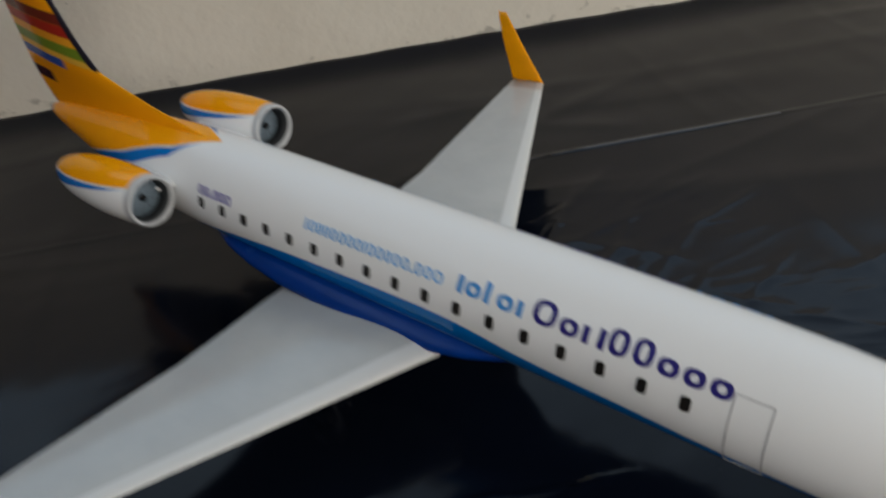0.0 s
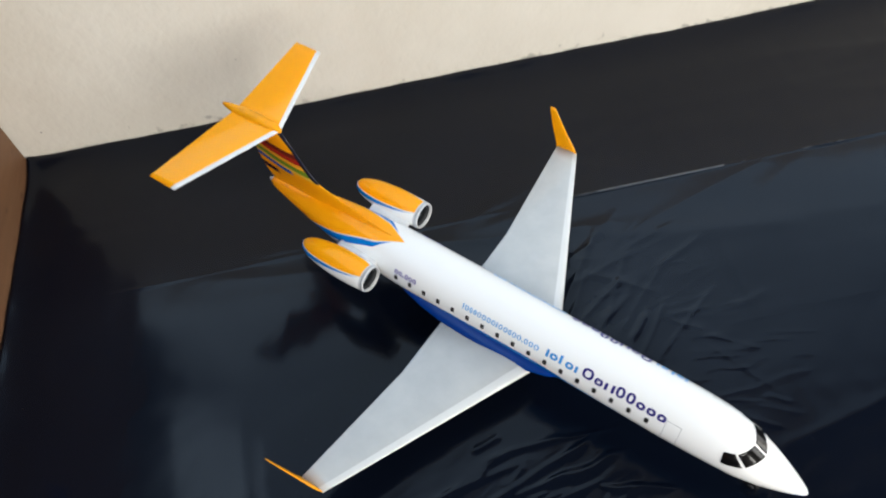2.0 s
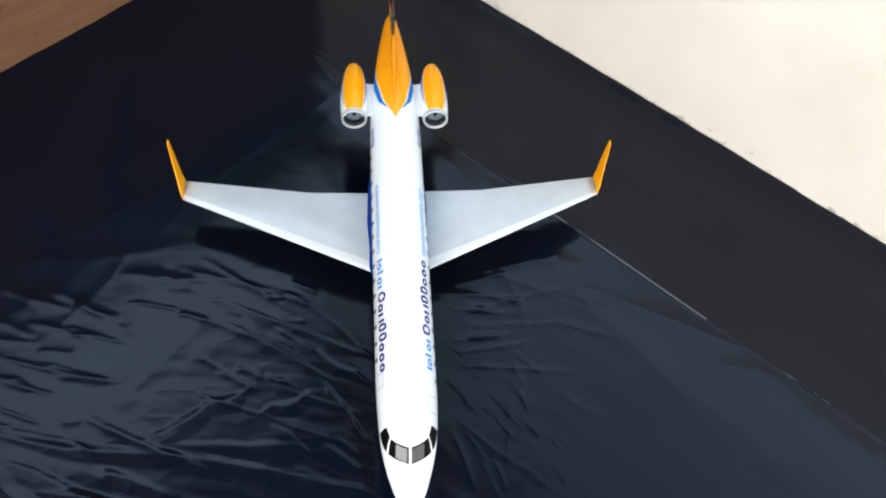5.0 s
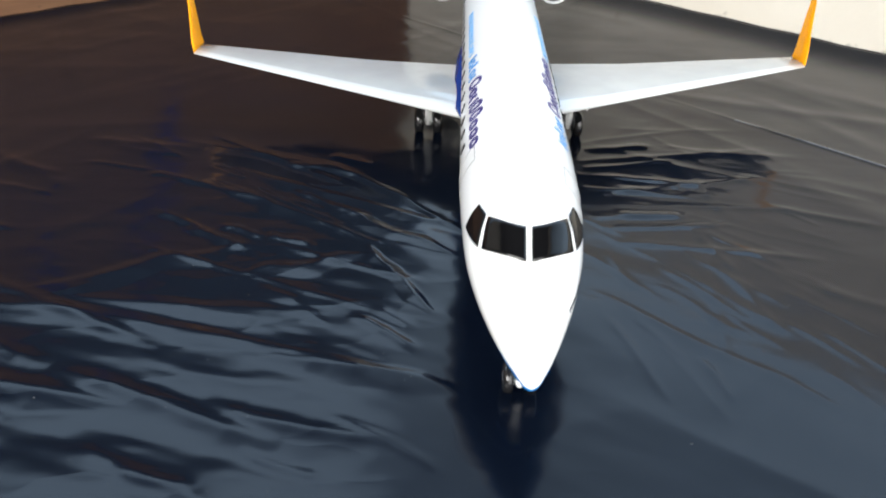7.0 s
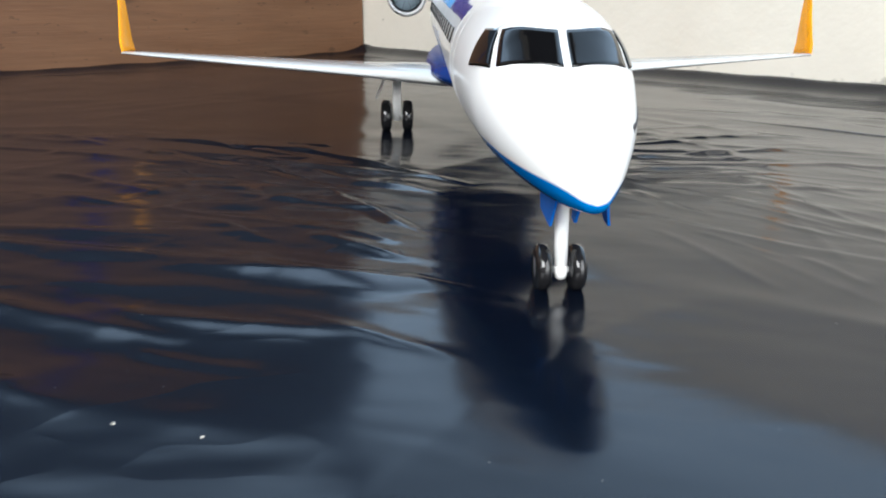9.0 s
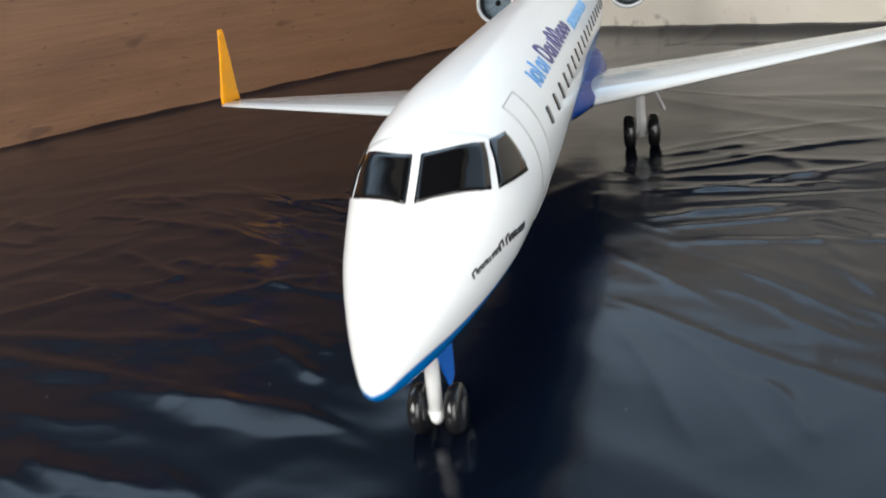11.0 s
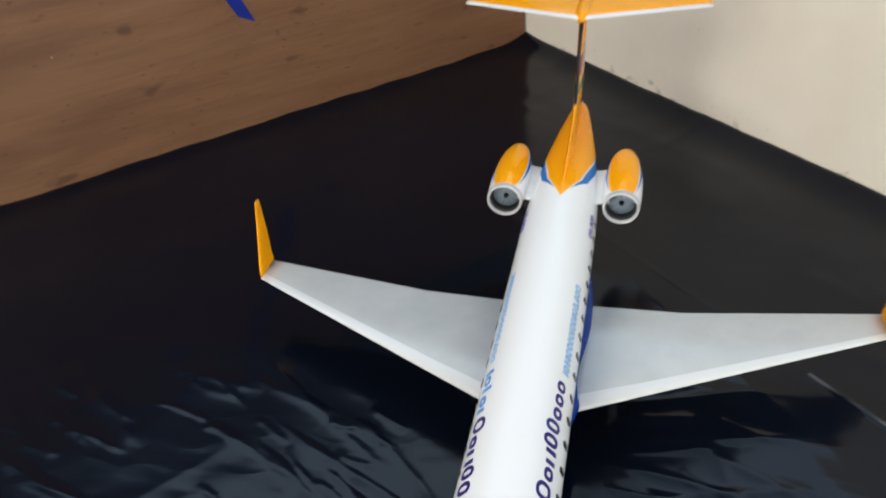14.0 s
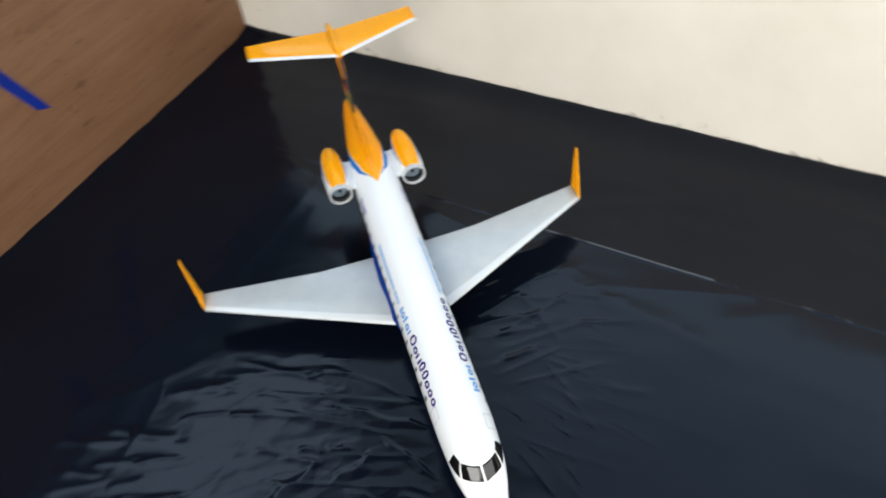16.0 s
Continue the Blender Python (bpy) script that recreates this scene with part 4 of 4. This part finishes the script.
def oval(x0, x1, a0, a1, stroke):
    """A plain oval band on the hull; stroke is a length."""
    cx, ca, rx, ra = (x0 + x1) / 2, (a0 + a1) / 2, abs(x1 - x0) / 2, abs(a1 - a0) / 2
    sa = math.degrees(stroke / 0.0315)
    rings = []
    for k in range(21):
        t = 2 * math.pi * k / 20
        c, s = math.cos(t), math.sin(t)
        c, s = math.copysign(abs(c) ** 0.8, c), math.copysign(abs(s) ** 0.8, s)
        outer, inner = (cx + rx * c, ca + ra * s), (cx + (rx - stroke) * c, ca + (ra - sa * 0.8) * s)
        rings.append([hull(*outer, 0.00025), hull(*inner, 0.00025), hull(*inner, -0.0005), hull(*outer, -0.0005)])
    return loft(rings, close_ends=False)


def word(x0, x1, base, tall, widths, heights, flip=False):
    """A row of plain bars and ovals of the word's size. base and tall are angles."""
    total = sum(widths) + 0.22 * (len(widths) - 1)
    unit = (x1 - x0) / total
    out, x = [], x0
    for w, h in zip(widths, heights):
        e = x + w * unit
        a0, a1 = base, base + tall * h
        if flip:
            a0, a1 = 180 - a0, 180 - a1
        if w < 0.7:
            out.append(decal([(x, x + 0.34 * unit, a0, a1)]))
        else:
            out.append(oval(x, e, a0, a1, abs(unit) * 0.30))
        x = e + 0.22 * unit
    return out


def letters(name, shapes, material, label):
    for bm in shapes:
        part(name, bm, material, plane, label, False)


PALE = ([0.3, 1, 0.6, 1, 0.6], [0.72, 0.62, 0.85, 0.62, 0.62])
DEEP = ([1.3, 1, 0.6, 0.3, 1, 1, 1, 1, 1], [1.0, 0.66, 0.66, 0.75, 1.0, 1.0, 0.66, 0.66, 0.66])
SMALL = ([0.4, 1, 0.8, 0.8, 1, 1, 1, 1, 0.4, 1, 1, 0.8, 1, 1, 0.3, 1, 1, 1.2], [1.0] * 14 + [0.3, 1.0, 1.0, 1.0])
# starboard reads towards the nose, port towards the tail
letters("wordmark_shape", word(-0.2925, -0.2545, 31, 21, *PALE, flip=True), M_AZURE, "sky-blue wordmark shape")
letters("wordmark_shape", word(-0.2515, -0.1615, 31.5, 21, *DEEP, flip=True), M_INDIGO, "indigo wordmark shape")
letters("address_bar", word(-0.3935, -0.301, 31, 11, *SMALL, flip=True), M_PALEBLUE, "pale blue web address bar")
letters("wordmark_shape", word(-0.1615, -0.1965, 34, 21, *PALE), M_AZURE, "sky-blue wordmark shape")
letters("wordmark_shape", word(-0.1995, -0.2895, 34, 21, *DEEP), M_INDIGO, "indigo wordmark shape")
letters("address_bar", word(-0.2975, -0.387, 31, 12, *SMALL), M_PALEBLUE, "pale blue web address bar")
REG = ([1, 1, 0.5, 1, 1, 1], [1, 1, 0.4, 1, 1, 1])
letters("registration_bar", word(-0.482, -0.4535, 22, 11, *REG, flip=True), M_VIOLET, "violet registration bar")
letters("registration_bar", word(-0.4535, -0.482, 22, 11, *REG), M_VIOLET, "violet registration bar")
NAME = [0.9, 0.7, 0.7, 0.3, 0.4, 0.7, 0.7, 1.0, 0.3, 0.9, 0.7, 0.7, 0.4, 0.3, 0.5, 0.3, 0.7]


def name_bars():
    out = []
    x = -0.0575
    for k, w in enumerate(NAME):
        e = x - w * 0.0026
        mid = (x + e) / 2
        base = 12 - 23 * (-0.0575 - mid) / 0.038
        if k not in (8,):
            tall = 6.5 if k in (0, 7, 9) else 4.5
            out += [(x, x - 0.0005, base, base + tall)]
            if w > 0.45:
                out += [(e + 0.0005, e, base, base + tall), (x - 0.0005, e + 0.0005, base + tall - 1.2, base + tall)]
        x = e - 0.0004
    return out


part("name_mark", decal(name_bars()), M_INK, plane, "small dark bars of unread lettering", False)
part("door_outline", decal(mirror(outline(-0.1455, -0.1610, -30, 40))), M_LINE, plane, "thin grey service door outline", False)
part("door_outline", decal(outline(-0.1175, -0.1345, -30, 49.5)), M_LINE, plane, "thin grey entrance door outline", False)


# landing gear
def wheel(name, at, r, w, parent):
    prof = [(-w / 2, r * 0.45), (-w / 2, r * 0.72), (-w * 0.42, r * 0.88), (-w * 0.25, r * 0.98), (0, r), (w * 0.25, r * 0.98), (w * 0.42, r * 0.88), (w / 2, r * 0.72), (w / 2, r * 0.45)]
    tyre = part(name, spun(prof, "y", 32), M_TYRE, parent, "glossy black wheel")
    tyre.matrix_basis = Matrix.Translation(at)
    part("hub", spun([(-w * 0.56, r * 0.05), (-w * 0.52, r * 0.46), (w * 0.52, r * 0.46), (w * 0.56, r * 0.05)], "y", 20), M_HUB, tyre)
    return tyre


part("nose_gear_leg", merge(rod((-0.0675, 0, 0.036), (-0.0628, 0, 0.0080), 0.0024, 0.0022, 14), rod((-0.064, -0.0065, 0.0076), (-0.064, 0.0065, 0.0076), 0.0010)), M_WHITE, plane, "white nose gear leg")
part("leg_tip", spun([(-0.0022, 0.0003), (-0.0015, 0.0017), (0.0, 0.0022), (0.0025, 0.0022)], "z", 14, (-0.0626, 0, 0.0068)), M_WHITE, plane)
for y in (-0.0056, 0.0056):
    wheel("nose_wheel", (-0.0655, y, 0.0078), 0.0078, 0.0052, plane)
DOORS = {1: ((-0.046, 0.0085, 0.0370), (-0.060, 0.0085, 0.0365), (-0.0525, 0.0100, 0.0275), (-0.0480, 0.0102, 0.0270)),
         -1: ((-0.050, -0.0042, 0.0362), (-0.078, -0.0048, 0.0362), (-0.072, -0.0052, 0.0262), (-0.056, -0.0050, 0.0245))}
for s in (1, -1):
    part("nose_gear_door", slab(DOORS[s], (0, s * 0.0008, 0)), M_BLUE, plane, "small blue nose gear door", False)
GX = -0.3735
for s in (1, -1):
    y = s * 0.0570
    part("main_gear_leg", merge(rod((GX, y, 0.044), (GX + 0.0005, y, 0.0075), 0.0030, 0.0026, 14), rod((GX, y - 0.0080, 0.0106), (GX, y + 0.0080, 0.0106), 0.0015),
                                box(GX - 0.0034, GX + 0.0026, y - 0.0029, y + 0.0029, 0.011, 0.042, 0.0007)), M_WHITE, plane, "white main gear leg")
    part("gear_brace", merge(rod((GX, y + s * 0.0145, 0.023), (GX - 0.002, y + s * 0.005, 0.045), 0.0009), rod((GX, y - s * 0.002, 0.034), (GX - 0.002, y - s * 0.012, 0.045), 0.0008)), M_WHITE, plane, "thin white gear brace")
    for dy in (-0.0074, 0.0074):
        wheel("main_wheel", (GX, y + dy, 0.0108), 0.0108, 0.0074, plane)
part("belly_antenna", slab([(-0.040, -0.0004, 0.0362), (-0.050, -0.0004, 0.0352), (-0.050, -0.0004, 0.0290), (-0.046, -0.0004, 0.0285)], (0, 0.0008, 0)), M_BLUE, plane, "small blue blade under the nose", False)

# window frame and door frame of the room, at the openings
frame_ob = new("window_1")
structure(frame_ob, "plain brown window frame in the wall opening", "window")
for a0, a1, z0, z1 in ((WIN_A0, WIN_A1, WIN_Z0, WIN_Z0 + 0.04), (WIN_A0, WIN_A1, WIN_Z1 - 0.04, WIN_Z1), (WIN_A0, WIN_A0 + 0.04, WIN_Z0 + 0.04, WIN_Z1 - 0.04), (WIN_A1 - 0.04, WIN_A1, WIN_Z0 + 0.04, WIN_Z1 - 0.04)):
    part("window_frame", wall_piece(a0, ROOM_V + 0.03, a1, ROOM_V + 0.03, z0, z1, 0.04), M_FRAME, frame_ob, smooth=False)

# two pale crumbs on the plastic sheet near the nose
for cx, cy, size in ((0.021, -0.112, 0.0008), (0.026, -0.092, 0.0008)):
    bm = bmesh.new()
    bmesh.ops.create_icosphere(bm, subdivisions=2, radius=size)
    for v in bm.verts:
        v.co *= 1 + 0.35 * noise.noise(v.co / size * 1.3 + Vector((cx, cy, 0)) * 90)
        v.co.z *= 0.7
    low = min(v.co.z for v in bm.verts)
    crumb = mesh_object("crumb", bm, M_CRUMB, False)
    crumb.location = (cx, cy, sheet_height(cx, cy) - low - 0.0001)
    tagged(crumb, "tiny pale crumb of dirt lying on the black plastic sheet", "crumb", "crumbs on the sheet")
